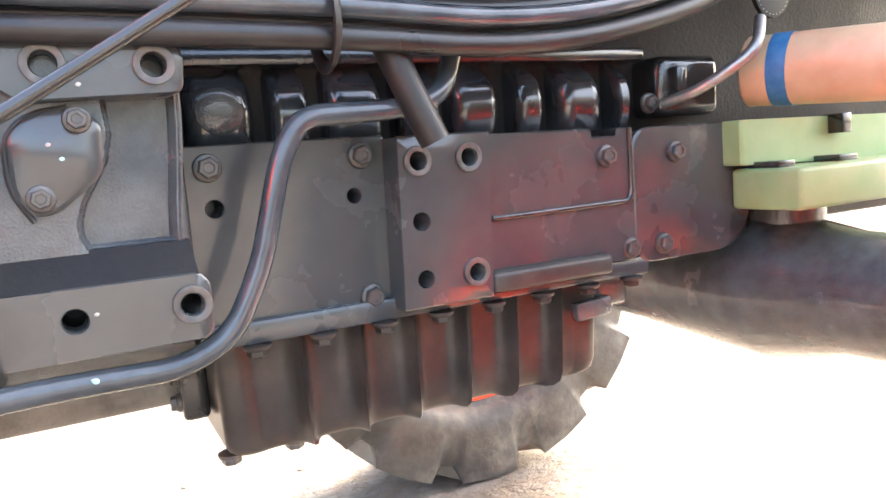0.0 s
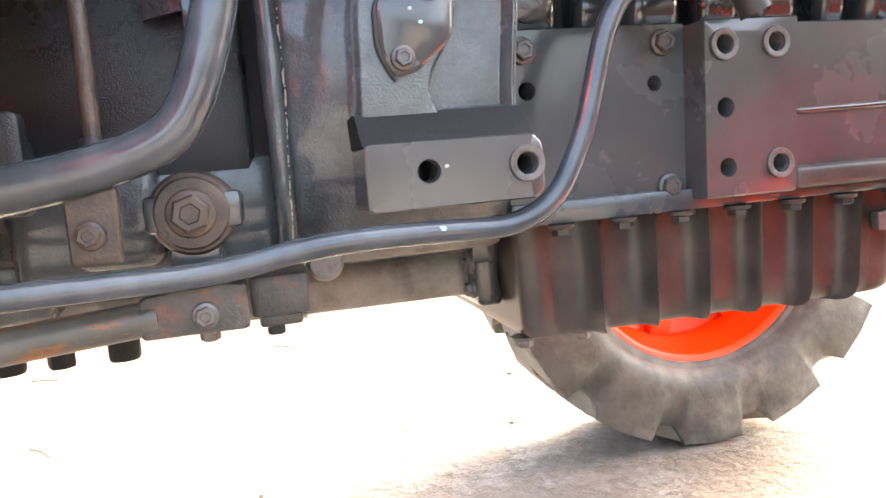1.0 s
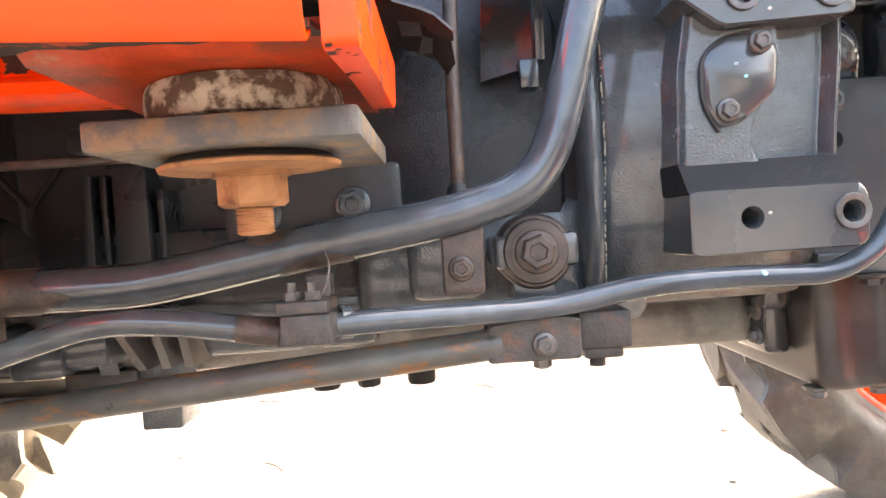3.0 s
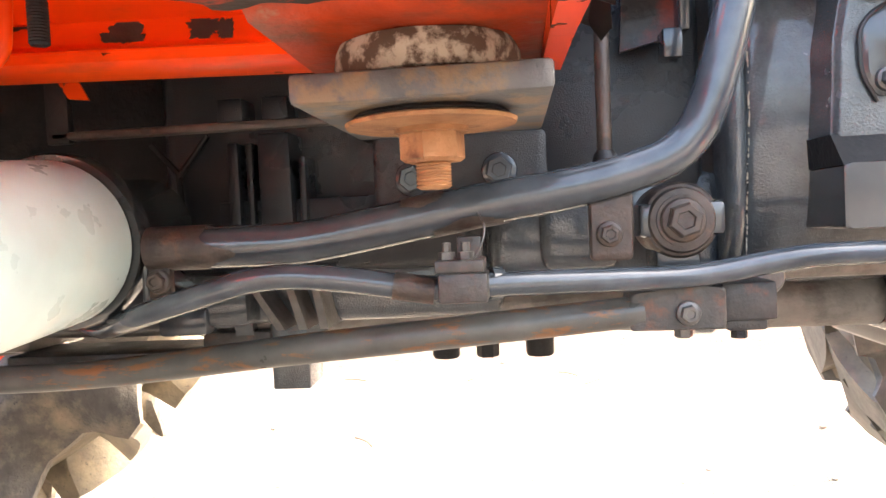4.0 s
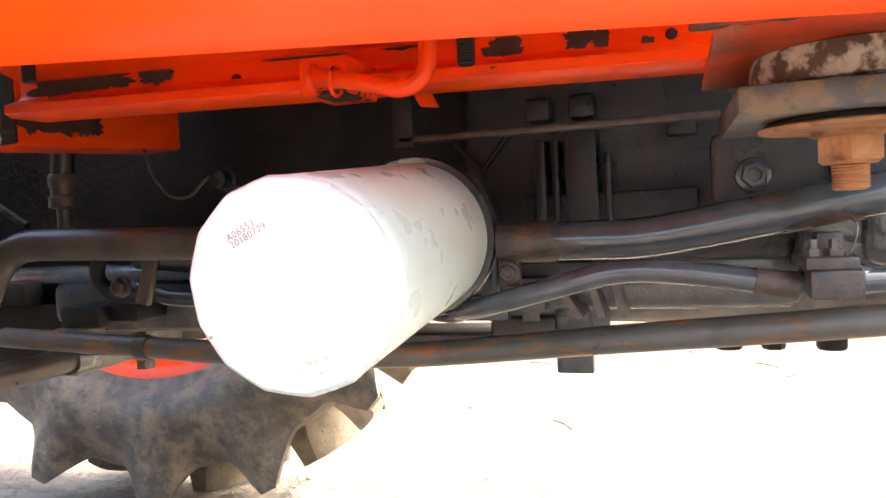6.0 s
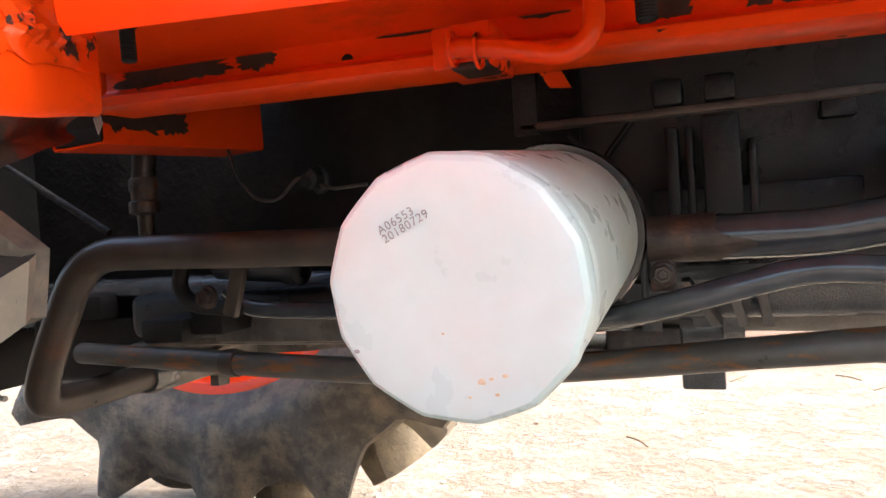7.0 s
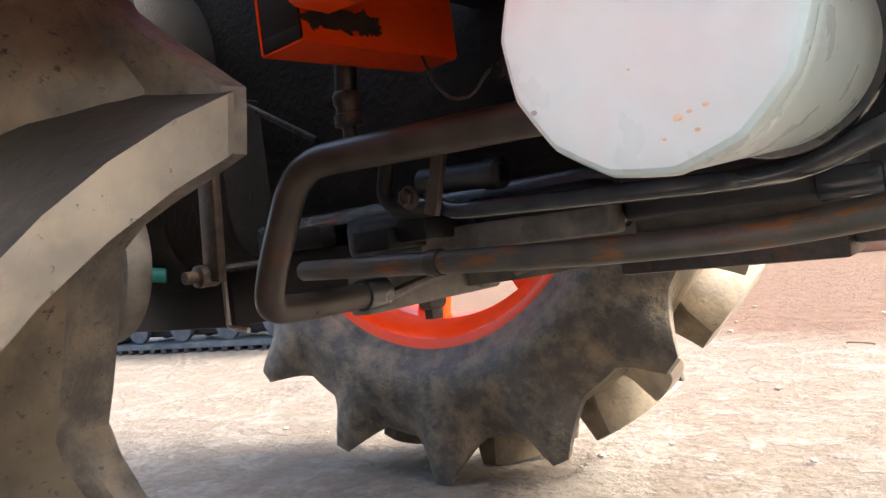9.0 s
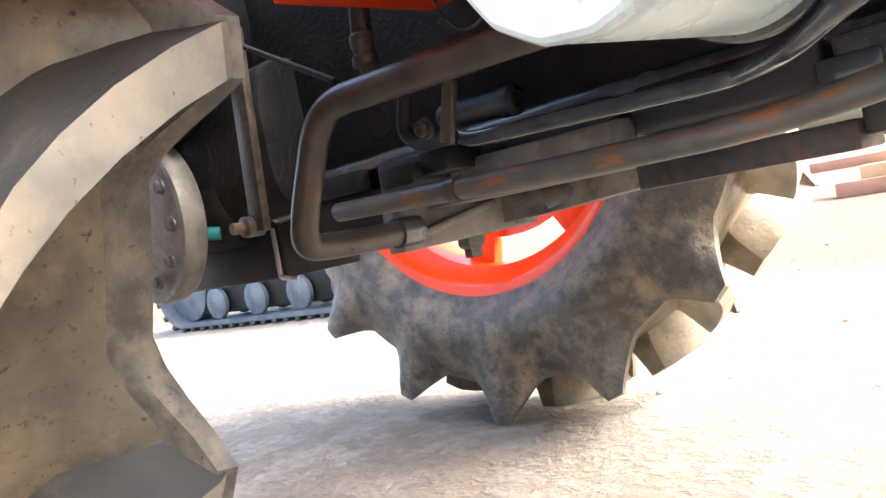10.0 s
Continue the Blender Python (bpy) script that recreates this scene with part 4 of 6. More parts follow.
bracket = part("side_bracket", make_bracket(), "cast_paint", tractor, "rough cast dark grey bracket with drilled mounting faces")
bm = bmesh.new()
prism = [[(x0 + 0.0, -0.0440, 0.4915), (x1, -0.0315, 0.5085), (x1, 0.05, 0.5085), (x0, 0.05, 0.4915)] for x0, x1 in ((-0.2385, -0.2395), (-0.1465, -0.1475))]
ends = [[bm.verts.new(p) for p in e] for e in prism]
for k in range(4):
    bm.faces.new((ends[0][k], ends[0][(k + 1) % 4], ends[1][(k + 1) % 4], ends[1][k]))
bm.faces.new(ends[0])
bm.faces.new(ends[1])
# Slope coloured near-black: the shade from parts above is painted on it.
part("bracket_slope", bm, "core_shade_paint", bracket)
block = part("lower_block", plate(bmesh.new(), rounded([(-0.238, 0.4575), (-0.146, 0.4575), (-0.1415, 0.4625), (-0.1415, 0.4865), (-0.1465, 0.4925), (-0.238, 0.4925)], 0.003), -0.0445, 0.05,
             [(-0.205, 0.4765, 0.0064), (-0.1515, 0.4765, 0.0060)]), "plate_paint", bracket, "machined block with two threaded holes")
top_face = part("upper_plate", plate(bmesh.new(), rounded([(-0.222, 0.6135), (-0.153, 0.6135), (-0.1415, 0.602), (-0.1435, 0.582), (-0.216, 0.5795), (-0.24, 0.598)], 0.005), -0.0445, -0.0,
                [(-0.2035, 0.5965, 0.0062), (-0.156, 0.5955, 0.0062)]), "plate_paint", bracket, "upper mounting ear with two threaded holes")
for x, z, o in ((-0.1515, 0.4765, block), (-0.2035, 0.5965, top_face), (-0.156, 0.5955, top_face)):
    share(first, o, facing(x, -0.0445, z))
cover = part("inspection_cover", plate(bmesh.new(), rounded([(-0.2235, 0.538), (-0.216, 0.5265), (-0.205, 0.528), (-0.184, 0.545), (-0.182, 0.571), (-0.196, 0.578), (-0.21, 0.576), (-0.2235, 0.566)], 0.006), -0.0365, -0.02, bevel=0.002),
             "plate_paint", bracket, "small inspection cover held by two bolts")
bolt(cover, facing(-0.212, -0.0362, 0.5355), "m6")
bolt(cover, facing(-0.1925, -0.0362, 0.5715), "m6")
bm = bmesh.new()
sweep(bm, filleted([(-0.196, -0.0335, 0.578), (-0.214, -0.034, 0.575), (-0.2245, -0.034, 0.564), (-0.2245, -0.034, 0.540), (-0.216, -0.034, 0.5245)], 0.008), 0.0013, 8)
part("gasket_edge", bm, "rubber", cover)
for x, z, mat in ((-0.201, 0.5535, "paint_fleck"), (-0.206, 0.5605, "white_fleck"), (-0.19, 0.587, "white_fleck"), (-0.1955, 0.4785, "white_fleck")):
    b2 = bmesh.new()
    bmesh.ops.create_icosphere(b2, subdivisions=1, radius=0.0012, matrix=Matrix.Translation((x, -0.0368 if z < 0.57 else -0.0450, z)) @ Matrix.Diagonal((1.2, 0.25, 0.9, 1)))
    if z < 0.48:
        bmesh.ops.translate(b2, verts=b2.verts[:], vec=(0, -0.0078, 0))
    part("paint_fleck", b2, mat, bracket)

# -- transmission behind the tubes --
bm = bmesh.new()
box(bm, (-1.52, 0.10, 0.44), (-0.65, 0.22, 0.86), 0.015, 3)
box(bm, (-0.44, 0.05, 0.60), (-0.10, 0.24, 0.9), 0.01)
# The case's near-black tone includes painted shade of the cavity.
transmission = part("transmission_case", bm, "grime_shade_black", tractor, "dark cast transmission case")
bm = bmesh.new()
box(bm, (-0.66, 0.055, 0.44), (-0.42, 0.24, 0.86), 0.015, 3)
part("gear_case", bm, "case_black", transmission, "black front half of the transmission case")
for x0, x1, y, z0, z1 in ((-0.600, -0.592, 0.028, 0.47, 0.531), (-0.588, -0.583, 0.03, 0.47, 0.531), (-0.578, -0.556, 0.026, 0.47, 0.536), (-0.552, -0.547, 0.03, 0.47, 0.520), (-0.61, -0.49, 0.035, 0.468, 0.492), (-0.51, -0.49, 0.04, 0.528, 0.54)):
    b2 = bmesh.new()
    box(b2, (x0, y, z0), (x1, 0.07, z1), 0.002)
    part("case_rib", b2, "case_black", transmission)
for xa, za, xb, zb in ((-0.664, 0.536, -0.643, 0.512), (-0.622, 0.540, -0.645, 0.512), (-0.645, 0.514, -0.642, 0.47)):
    b2 = bmesh.new()
    sweep(b2, [(xa, 0.052, za), (xb, 0.052, zb)], 0.0022, 8)
    part("case_rib", b2, "core_shade_paint", transmission)
for x in (-0.597, -0.566):
    b2 = bmesh.new()
    box(b2, (x - 0.009, 0.03, 0.545), (x + 0.009, 0.06, 0.561), 0.002)
    part("case_lug", b2, "case_black", transmission)
stay = part("bolted_plate", plate(bmesh.new(), rounded([(-0.486, 0.472), (-0.392, 0.472), (-0.392, 0.519), (-0.486, 0.519)], 0.004), -0.050, -0.038), "case_black", transmission, "dark plate with two shiny flange bolts")
bolt(stay, facing(-0.4645, -0.0502, 0.4955), "m10", "tube_paint")
bolt(stay, facing(-0.4175, -0.0502, 0.4978), "m10", "tube_paint")
bm = bmesh.new()
box(bm, (-0.470, -0.040, 0.474), (-0.408, 0.06, 0.512), 0.004)
part("plate_spacer", bm, "case_black", transmission)
# lower casting and front-drive shaft tube
bm = bmesh.new()
sweep(bm, [(-0.10, 0.12, 0.402), (-0.26, 0.12, 0.402), (-0.262, 0.12, 0.402), (-0.60, 0.12, 0.410), (-0.9, 0.12, 0.414)], 0.021, 24)
shaft = part("drive_shaft_tube", bm, "pale_cast", tractor, "long grey front-drive shaft tube below the gearbox")
for x, r in ((-0.275, 0.027), (-0.565, 0.026), (-0.585, 0.023), (-0.62, 0.028), (-0.135, 0.026)):
    b2 = bmesh.new()
    sweep(b2, [(x - 0.007, 0.12, 0.405), (x + 0.007, 0.12, 0.405)], r, 24)
    part("shaft_collar", b2, "cast_paint", shaft)
bm = bmesh.new()
box(bm, (-0.664, 0.045, 0.400), (-0.628, 0.10, 0.4195), 0.003, 2)
box(bm, (-0.628, 0.052, 0.403), (-0.612, 0.10, 0.4165), 0.004, 2)
part("shaft_coupling", bm, "tube_paint", shaft, "steel coupling block on the shaft")
for x0, x1 in ((-0.596, -0.578), (-0.570, -0.562), (-0.552, -0.547)):
    b2 = bmesh.new()
    rows = [[b2.verts.new((x, y, z)) for x, z in ((x0, 0.432), (x0 + 0.005, 0.432), (x1 + 0.006, 0.402), (x1, 0.402))] for y in (0.045, 0.10)]
    for k in range(4):
        b2.faces.new((rows[0][k], rows[0][(k + 1) % 4], rows[1][(k + 1) % 4], rows[1][k]))
    b2.faces.new(rows[0])
    b2.faces.new(rows[1])
    part("shaft_web", b2, "pale_cast", shaft)
bm = bmesh.new()
box(bm, (-0.272, 0.03, 0.425), (-0.14, 0.25, 0.46), 0.010, 3)
part("gearbox_foot", bm, "pale_cast", housing, "pale lower edge of the gearbox casting")
bm = bmesh.new()
box(bm, (-0.43, 0.03, 0.422), (-0.276, 0.25, 0.50), 0.014, 3)
box(bm, (-0.395, 0.018, 0.436), (-0.345, 0.05, 0.50), 0.010, 3)
part("gearbox_ledge", bm, "cast_paint", housing, "rough shiny cast ledge of the gearbox")
bm = bmesh.new()
box(bm, (-1.30, 0.075, 0.402), (-0.42, 0.23, 0.45), 0.012, 3)
box(bm, (-0.655, 0.05, 0.405), (-0.60, 0.12, 0.432), 0.004, 2)
part("gearbox_floor", bm, "cast_paint", transmission)
bm = bmesh.new()
box(bm, (-1.06, 0.045, 0.398), (-0.80, 0.12, 0.437), 0.010, 3)
box(bm, (-0.79, 0.05, 0.402), (-0.66, 0.12, 0.436), 0.008, 3)
part("gearbox_side", bm, "case_black", transmission, "dark lower side of the gearbox")
# Added strip: light on the gearbox side, done with a pale colour.
bm = bmesh.new()
box(bm, (-0.962, 0.036, 0.396), (-0.79, 0.060, 0.4165), 0.003, 2)
part("side_lit_strip", bm, "pale_cast", transmission, "added pale strip that paints light onto the gearbox side")
for x, r in ((-0.469, 0.011), (-0.436, 0.009), (-0.395, 0.011)):
    b2 = bmesh.new()
    lathe(b2, [(r, 0.03), (r, -0.004), (r * 0.9, -0.006), (0, -0.006)], Matrix.Translation((x, 0.13, 0.370)), 6 if r < 0.01 else 12)
    part("drain_plug", b2, "core_shade_paint", transmission)
bm = bmesh.new()
box(bm, (-0.602, 0.10, 0.348), (-0.572, 0.14, 0.40), 0.002)
part("stop_lug", bm, "cast_paint", transmission)

# -- pivot with rubber bush, small tab, clevis --
bm = bmesh.new()
lathe(bm, [(0.0205, -0.03), (0.0205, 0.0), (0.019, 0.002), (0.0175, 0.0022), (0.0175, 0.005), (0.0165, 0.0062), (0.0135, 0.0065), (0.0135, 0.008), (0.0, 0.008)], facing(-0.323, -0.045, 0.4665), 36)
pivot = part("pivot_bush", bm, "bolt_brown", tractor, "brown pivot bush with stacked washers and a large bolt")
bolt(pivot, facing(-0.323, -0.0528, 0.4665), "big", "bolt_brown")
bm = bmesh.new()
box(bm, (-0.345, -0.05, 0.458), (-0.30, 0.02, 0.476), 0.003)
box(bm, (-0.336, -0.045, 0.435), (-0.312, -0.01, 0.46), 0.004)
part("pivot_arm", bm, "plate_paint", pivot)
tab = part("hanger_tab", plate(bmesh.new(), rounded([(-0.373, 0.448), (-0.352, 0.448), (-0.351, 0.482), (-0.373, 0.478)], 0.003), -0.072, -0.066), "bolt_brown", tractor, "rusty brown hanger tab with a bolt")
bolt(tab, facing(-0.3635, -0.0722, 0.4615), "m6", "bolt_brown")
clevis = part("rod_clevis", plate(bmesh.new(), rounded([(-0.352, 0.4085), (-0.302, 0.4085), (-0.302, 0.4305), (-0.318, 0.4335), (-0.352, 0.4285)], 0.003), -0.052, -0.030), "clamp_steel", tractor, "dark clevis at the end of the lower link")
bolt(clevis, facing(-0.322, -0.0522, 0.4175), "m6", "bolt_steel")
bm = bmesh.new()
lathe(bm, [(0.005, 0.01), (0.005, -0.002), (0.0035, -0.003), (0.0, -0.003)], Matrix.Translation((-0.322, -0.04, 0.4055)), 6)
part("pin_nut", bm, "bolt_steel", clevis)
bm = bmesh.new()
box(bm, (-0.301, -0.040, 0.4105), (-0.272, 0.04, 0.4315), 0.002)
box(bm, (-0.298, -0.036, 0.4045), (-0.276, 0.03, 0.412), 0.002)
part("clevis_block", bm, "clamp_steel", clevis)
bm = bmesh.new()
lathe(bm, [(0.0045, 0.004), (0.0045, -0.0025), (0.0, -0.0032)], Matrix.Translation((-0.290, -0.030, 0.4025)), 6)
part("block_bolt", bm, "core_shade_paint", clevis)
bm = bmesh.new()
lathe(bm, [(0.011, 0.0), (0.011, 0.03), (0.009, 0.034), (0.0, 0.034)], facing(-0.258, 0.05, 0.428), 20)
part("clevis_boss", bm, "pale_cast", clevis)

# -- tubes --
bm = bmesh.new()
sweep(bm, filleted([(-0.268, -0.060, 0.66), (-0.293, -0.067, 0.590), (-0.306, -0.069, 0.540), (-0.322, -0.070, 0.501), (-0.366, -0.070, 0.4875), (-0.425, -0.070, 0.4800), (-0.496, -0.070, 0.4680), (-0.525, -0.070, 0.4638), (-0.60, -0.072, 0.4645)], 0.05, 8),
      lambda s: 0.0101 + 0.0012 * min(1.0, max(0.0, (s - 0.45) / 0.2)), 24)
step_tube = part("step_tube", bm, "tube_paint", tractor, "thick dark grey bent step tube with rust spots")
bm = bmesh.new()
sweep(bm, filleted([(-0.66, -0.055, 0.467), (-0.75, -0.056, 0.4695), (-0.86, -0.058, 0.4725), (-0.990, -0.062, 0.4760), (-1.030, -0.066, 0.398), (-1.040, -0.066, 0.369), (-1.043, -0.025, 0.366), (-1.046, 0.058, 0.366)], 0.032, 8), 0.0118, 24, 0.02)
loop_tube = part("loop_tube", bm, "loop_paint", tractor, "worn brown bent tube forming a loop ahead of the rear wheel")
bm = bmesh.new()
sweep(bm, [(-1.0455, 0.045, 0.366), (-1.047, 0.075, 0.366)], 0.0145, 20)
part("tube_socket", bm, "cast_paint", loop_tube)
# bare brown skins where paint has burnt off the step tube
def tube_z(x):
    pts = [(-0.61, 0.4646), (-0.56, 0.4642), (-0.525, 0.4645), (-0.496, 0.4680), (-0.425, 0.4798), (-0.366, 0.4870)]
    for (x0, z0), (x1, z1) in zip(pts, pts[1:]):
        if x0 <= x <= x1:
            return z0 + (z1 - z0) * (x - x0) / (x1 - x0)
    return pts[0][1]


def burnt_skin(xa, xb, a0, a1, seed, r=0.01185, n=40, m=10):
    """A thin ragged patch on the tube between xa and xb, from angle a0 to a1 round it (0: towards the near side, 90: up)."""
    bm = bmesh.new()
    grid = []
    for j in range(n + 1):
        f = j / n
        ang = radians(a0 + (a1 - a0) * f)
        fade = min(1.0, 4 * min(f, 1 - f) + 0.15) if abs(a1 - a0) < 350 else 1.0
        mid, half_len = (xa + xb) / 2, (xb - xa) / 2 * fade
        lo = mid - half_len * (1 + 0.35 * noise.noise(Vector((seed, f * 9, 0)))) if xa > -0.60 else xa
        hi = mid + half_len * (1 + 0.5 * noise.noise(Vector((seed + 7, f * 13, 0))))
        if xa < -0.60:
            hi += 0.020 * math.exp(-((a0 + (a1 - a0) * f + 22) / 20) ** 2)
        grid.append([bm.verts.new((x, -0.0702 + 0.026 * min(0.0, x + 0.525) - r * math.cos(ang), tube_z(x) + r * math.sin(ang))) for x in [lo + (hi - lo) * k / m for k in range(m + 1)]])
    for g, h in zip(grid, grid[1:]):
        for k in range(m):
            bm.faces.new((g[k], g[k + 1], h[k + 1], h[k]))
    return bm


for xa, xb, a0, a1, seed in ((-0.604, -0.572, -180, 180, 1), (-0.452, -0.416, -130, -25, 4), (-0.468, -0.446, 25, 100, 9)):
    part("burnt_skin", burnt_skin(xa, xb, a0, a1, seed), "bolt_brown", step_tube, "rough brown skin where the paint is gone")
bm = bmesh.new()
sweep(bm, filleted([(-0.925, 0.010, 0.440), (-0.905, 0.004, 0.4275), (-0.88, 0.0035, 0.4254), (-0.70, 0.010, 0.4190), (-0.650, -0.045, 0.4185), (-0.612, -0.083, 0.4285), (-0.574, -0.095, 0.4390), (-0.534, -0.098, 0.4495), (-0.50, -0.098, 0.447), (-0.452, -0.095, 0.4390), (-0.42, -0.088, 0.4400), (-0.315, -0.052, 0.4365),
                    (-0.264, -0.048, 0.4450), (-0.220, -0.040, 0.4450), (-0.158, -0.034, 0.4425), (-0.132, -0.034, 0.4545), (-0.113, -0.034, 0.488), (-0.0965, -0.034, 0.546), (-0.083, -0.034, 0.5685), (-0.026, -0.032, 0.5700), (0.008, -0.030, 0.577), (0.024, -0.02, 0.61)], 0.022, 7), 0.0063, 18)
thin_pipe = part("hydraulic_pipe", bm, "tube_paint", tractor, "thin dark steel pipe bent round the engine side")
bm = bmesh.new()
bmesh.ops.create_icosphere(bm, subdivisions=2, radius=0.0022, matrix=Matrix.Translation((-0.2005, -0.0435, 0.4455)) @ Matrix.Diagonal((1.3, 0.4, 1, 1)))
part("paint_fleck", bm, "paint_fleck", thin_pipe)
# clamp joining pipe and tube
bm = bmesh.new()
box(bm, (-0.447, -0.112, 0.4335), (-0.424, -0.075, 0.4475), 0.0015)
box(bm, (-0.4485, -0.110, 0.4475), (-0.4255, -0.078, 0.4535), 0.001)
clamp = part("pipe_clamp", bm, "clamp_steel", tractor, "rusty two-piece pipe clamp with small nuts")
for x in (-0.4435, -0.4345):
    b2 = bmesh.new()
    lathe(b2, [(0.0042, 0), (0.0042, 0.0035), (0.0022, 0.0036), (0.0022, 0.008), (0, 0.0082)], Matrix.Translation((x, -0.098, 0.4535)), 6)
    part("clamp_nut", b2, "bolt_steel", clamp)
bm = bmesh.new()
lathe(bm, [(0.0082, -0.003), (0.0082, 0.003)], along((-0.4215, -0.085, 0.4402), (-0.40, -0.075, 0.4385)), 20)
part("clamp_collar", bm, "tube_paint", clamp)
bm = bmesh.new()
lathe(bm, [(0.0068, -0.012), (0.0068, 0.008)], along((-0.462, -0.096, 0.4405), (-0.5, -0.098, 0.447)), 20)
part("clamp_sleeve", bm, "bolt_brown", clamp)
bm = bmesh.new()
sweep(bm, filleted([(-0.44, -0.102, 0.447), (-0.428, -0.105, 0.455), (-0.424, -0.102, 0.468), (-0.428, -0.09, 0.475)], 0.006), 0.0005, 6)
part("clamp_wire", bm, "bolt_steel", clamp)
bm = bmesh.new()
box(bm, (-0.4395, -0.085, 0.4475), (-0.4275, -0.07, 0.464), 0.001)
part("clamp_stay", bm, "clamp_steel", clamp)
# lower link rod
bm = bmesh.new()
sweep(bm, filleted([(-0.345, -0.045, 0.4185), (-0.45, -0.057, 0.4118), (-0.54, -0.048, 0.4038), (-0.61, -0.028, 0.3940), (-0.68, -0.022, 0.3872), (-0.78, -0.030, 0.3872), (-1.00, -0.008, 0.3935), (-1.065, -0.0015, 0.3954)], 0.08, 6), 0.0086, 22)
link_rod = part("lower_link_rod", bm, "rod_paint", tractor, "long grey lower rod streaked with rust")
bm = bmesh.new()
lathe(bm, [(0.0098, -0.006), (0.0104, 0), (0.0098, 0.006)], along((-0.904, -0.0185, 0.3909), (-0.95, -0.0135, 0.3921)), 20)
part("rod_weld", bm, "loop_paint", link_rod)
bm = bmesh.new()
sweep(bm, [(-0.3615, -0.05, 0.502), (-0.361, -0.05, 0.56), (-0.358, -0.048, 0.66)], 0.0040, 12)
pedal_rod = part("pedal_rod", bm, "bolt_brown", tractor, "thin rusty brown vertical rod")
bm = bmesh.new()
lathe(bm, [(0.008, -0.004), (0.006, 0.004), (0.0045, 0.006)], Matrix.Translation((-0.3615, -0.052, 0.499)), 16)
part("rod_boot", bm, "rubber", pedal_rod)

# -- white hydraulic filter --
FR = 0.0435
F_AXIS = Vector((0.0158, -1.0, -0.0776)).normalized()      # out of the filter's end, a little downwards
F_SIDE = Vector((0, 0, 1)).cross(F_AXIS).normalized()
F_UP = F_AXIS.cross(F_SIDE)
F_END = Matrix.Translation((-0.6489, -0.2426, 0.4576)) @ Matrix((F_SIDE, F_UP, F_AXIS)).transposed().to_4x4()


def filter_can():
    """A drawn can: its end pressed into a shallow fourteen-sided face, then a groove and the round wall."""
    bm = bmesh.new()
    n, sides = 112, 14
    # radius, depth below the end face, share of the many-sided outline
    prof = [(FR * 0.10, 0.0012, 0), (FR * 0.30, 0.0006, 0), (FR * 0.62, 0.0001, 0.2), (FR - 0.0050, 0.0002, 0.9), (FR - 0.0026, 0.0007, 1), (FR - 0.0008, 0.0022, 1), (FR + 0.0002, 0.0050, 0.9), (FR + 0.0001, 0.0085, 0.55), (FR - 0.0012, 0.0110, 0.3), (FR - 0.0014, 0.0128, 0.15), (FR - 0.0004, 0.0150, 0.05), (FR, 0.018, 0),
            (FR, 0.09, 0), (FR, 0.156, 0), (FR - 0.001, 0.159, 0), (FR - 0.004, 0.161, 0)]
    rings = []
    for r, h, poly in prof:
        ring = []
        for k in range(n):
            a = 2 * math.pi * k / n
            u = (a + 0.12) % (2 * math.pi / sides) - math.pi / sides
            flat = math.cos(math.pi / sides) / math.cos(u) * 1.012
            ring.append(bm.verts.new((r * (1 + (flat - 1) * poly * 0.8) * math.cos(a), r * (1 + (flat - 1) * poly * 0.8) * math.sin(a), -h)))
        rings.append(ring)
    for p, q in zip(rings, rings[1:]):
        for k in range(n):
            bm.faces.new((p[k], p[(k + 1) % n], q[(k + 1) % n], q[k]))
    bm.faces.new(rings[0])
    bm.faces.new(rings[-1])
    return bm


oil_filter = part("hydraulic_filter", filter_can(), "white", tractor, "white spin-on hydraulic oil filter, scuffed and stained", smooth=24)
oil_filter.matrix_basis = F_END
bm = bmesh.new()
lathe(bm, [(FR - 0.003, 0.0), (FR + 0.003, 0.0), (FR + 0.004, 0.002), (FR + 0.004, 0.012), (FR + 0.001, 0.014), (FR - 0.012, 0.03), (FR - 0.012, 0.10)], F_END @ Matrix.Translation((0, 0, -0.1600)) @ Matrix.Rotation(math.pi, 4, "X"), 48)
filter_head = part("filter_head", bm, "black_paint", tractor, "black filter head on the transmission case")
bm = bmesh.new()
box(bm, (-0.604, -0.078, 0.4385), (-0.592, -0.072, 0.4605), 0.001)
part("head_clip", bm, "bolt_brown", filter_head)
bolt(filter_head, facing(-0.5975, -0.0785, 0.4475), "m6", "bolt_brown")
bm = bmesh.new()
sweep(bm, filleted([(-0.59, -0.07, 0.4595), (-0.607, -0.075, 0.4595), (-0.607, -0.075, 0.432)], 0.004), 0.0018, 8)
part("head_hook", bm, "plate_paint", filter_head)
# stamped code in two rows
code = bpy.data.curves.new("stamp_code", "FONT")
code.body = "A06553\n20180729"
code.size = 0.0040
code.space_line = 0.80
code.space_character = 1.12
code.extrude = 0.00004
code.align_y = "CENTER"
letters = bpy.data.objects.new("stamp_code", code)
code_mesh = bpy.data.meshes.new_from_object(letters)
bpy.data.objects.remove(letters)
code_mesh.materials.clear()
code_mesh.materials.append(M["ink"])
stamp = new("stamp_code", code_mesh)
stamp.parent = oil_filter
stamp.matrix_basis = Matrix.Translation((-0.0134, 0.0229, 0.00012)) @ Matrix.Rotation(radians(26), 4, "Z") @ Matrix.Translation((-0.0092, 0, 0))
tagged(stamp, "dark grey stamped code on the filter's end")
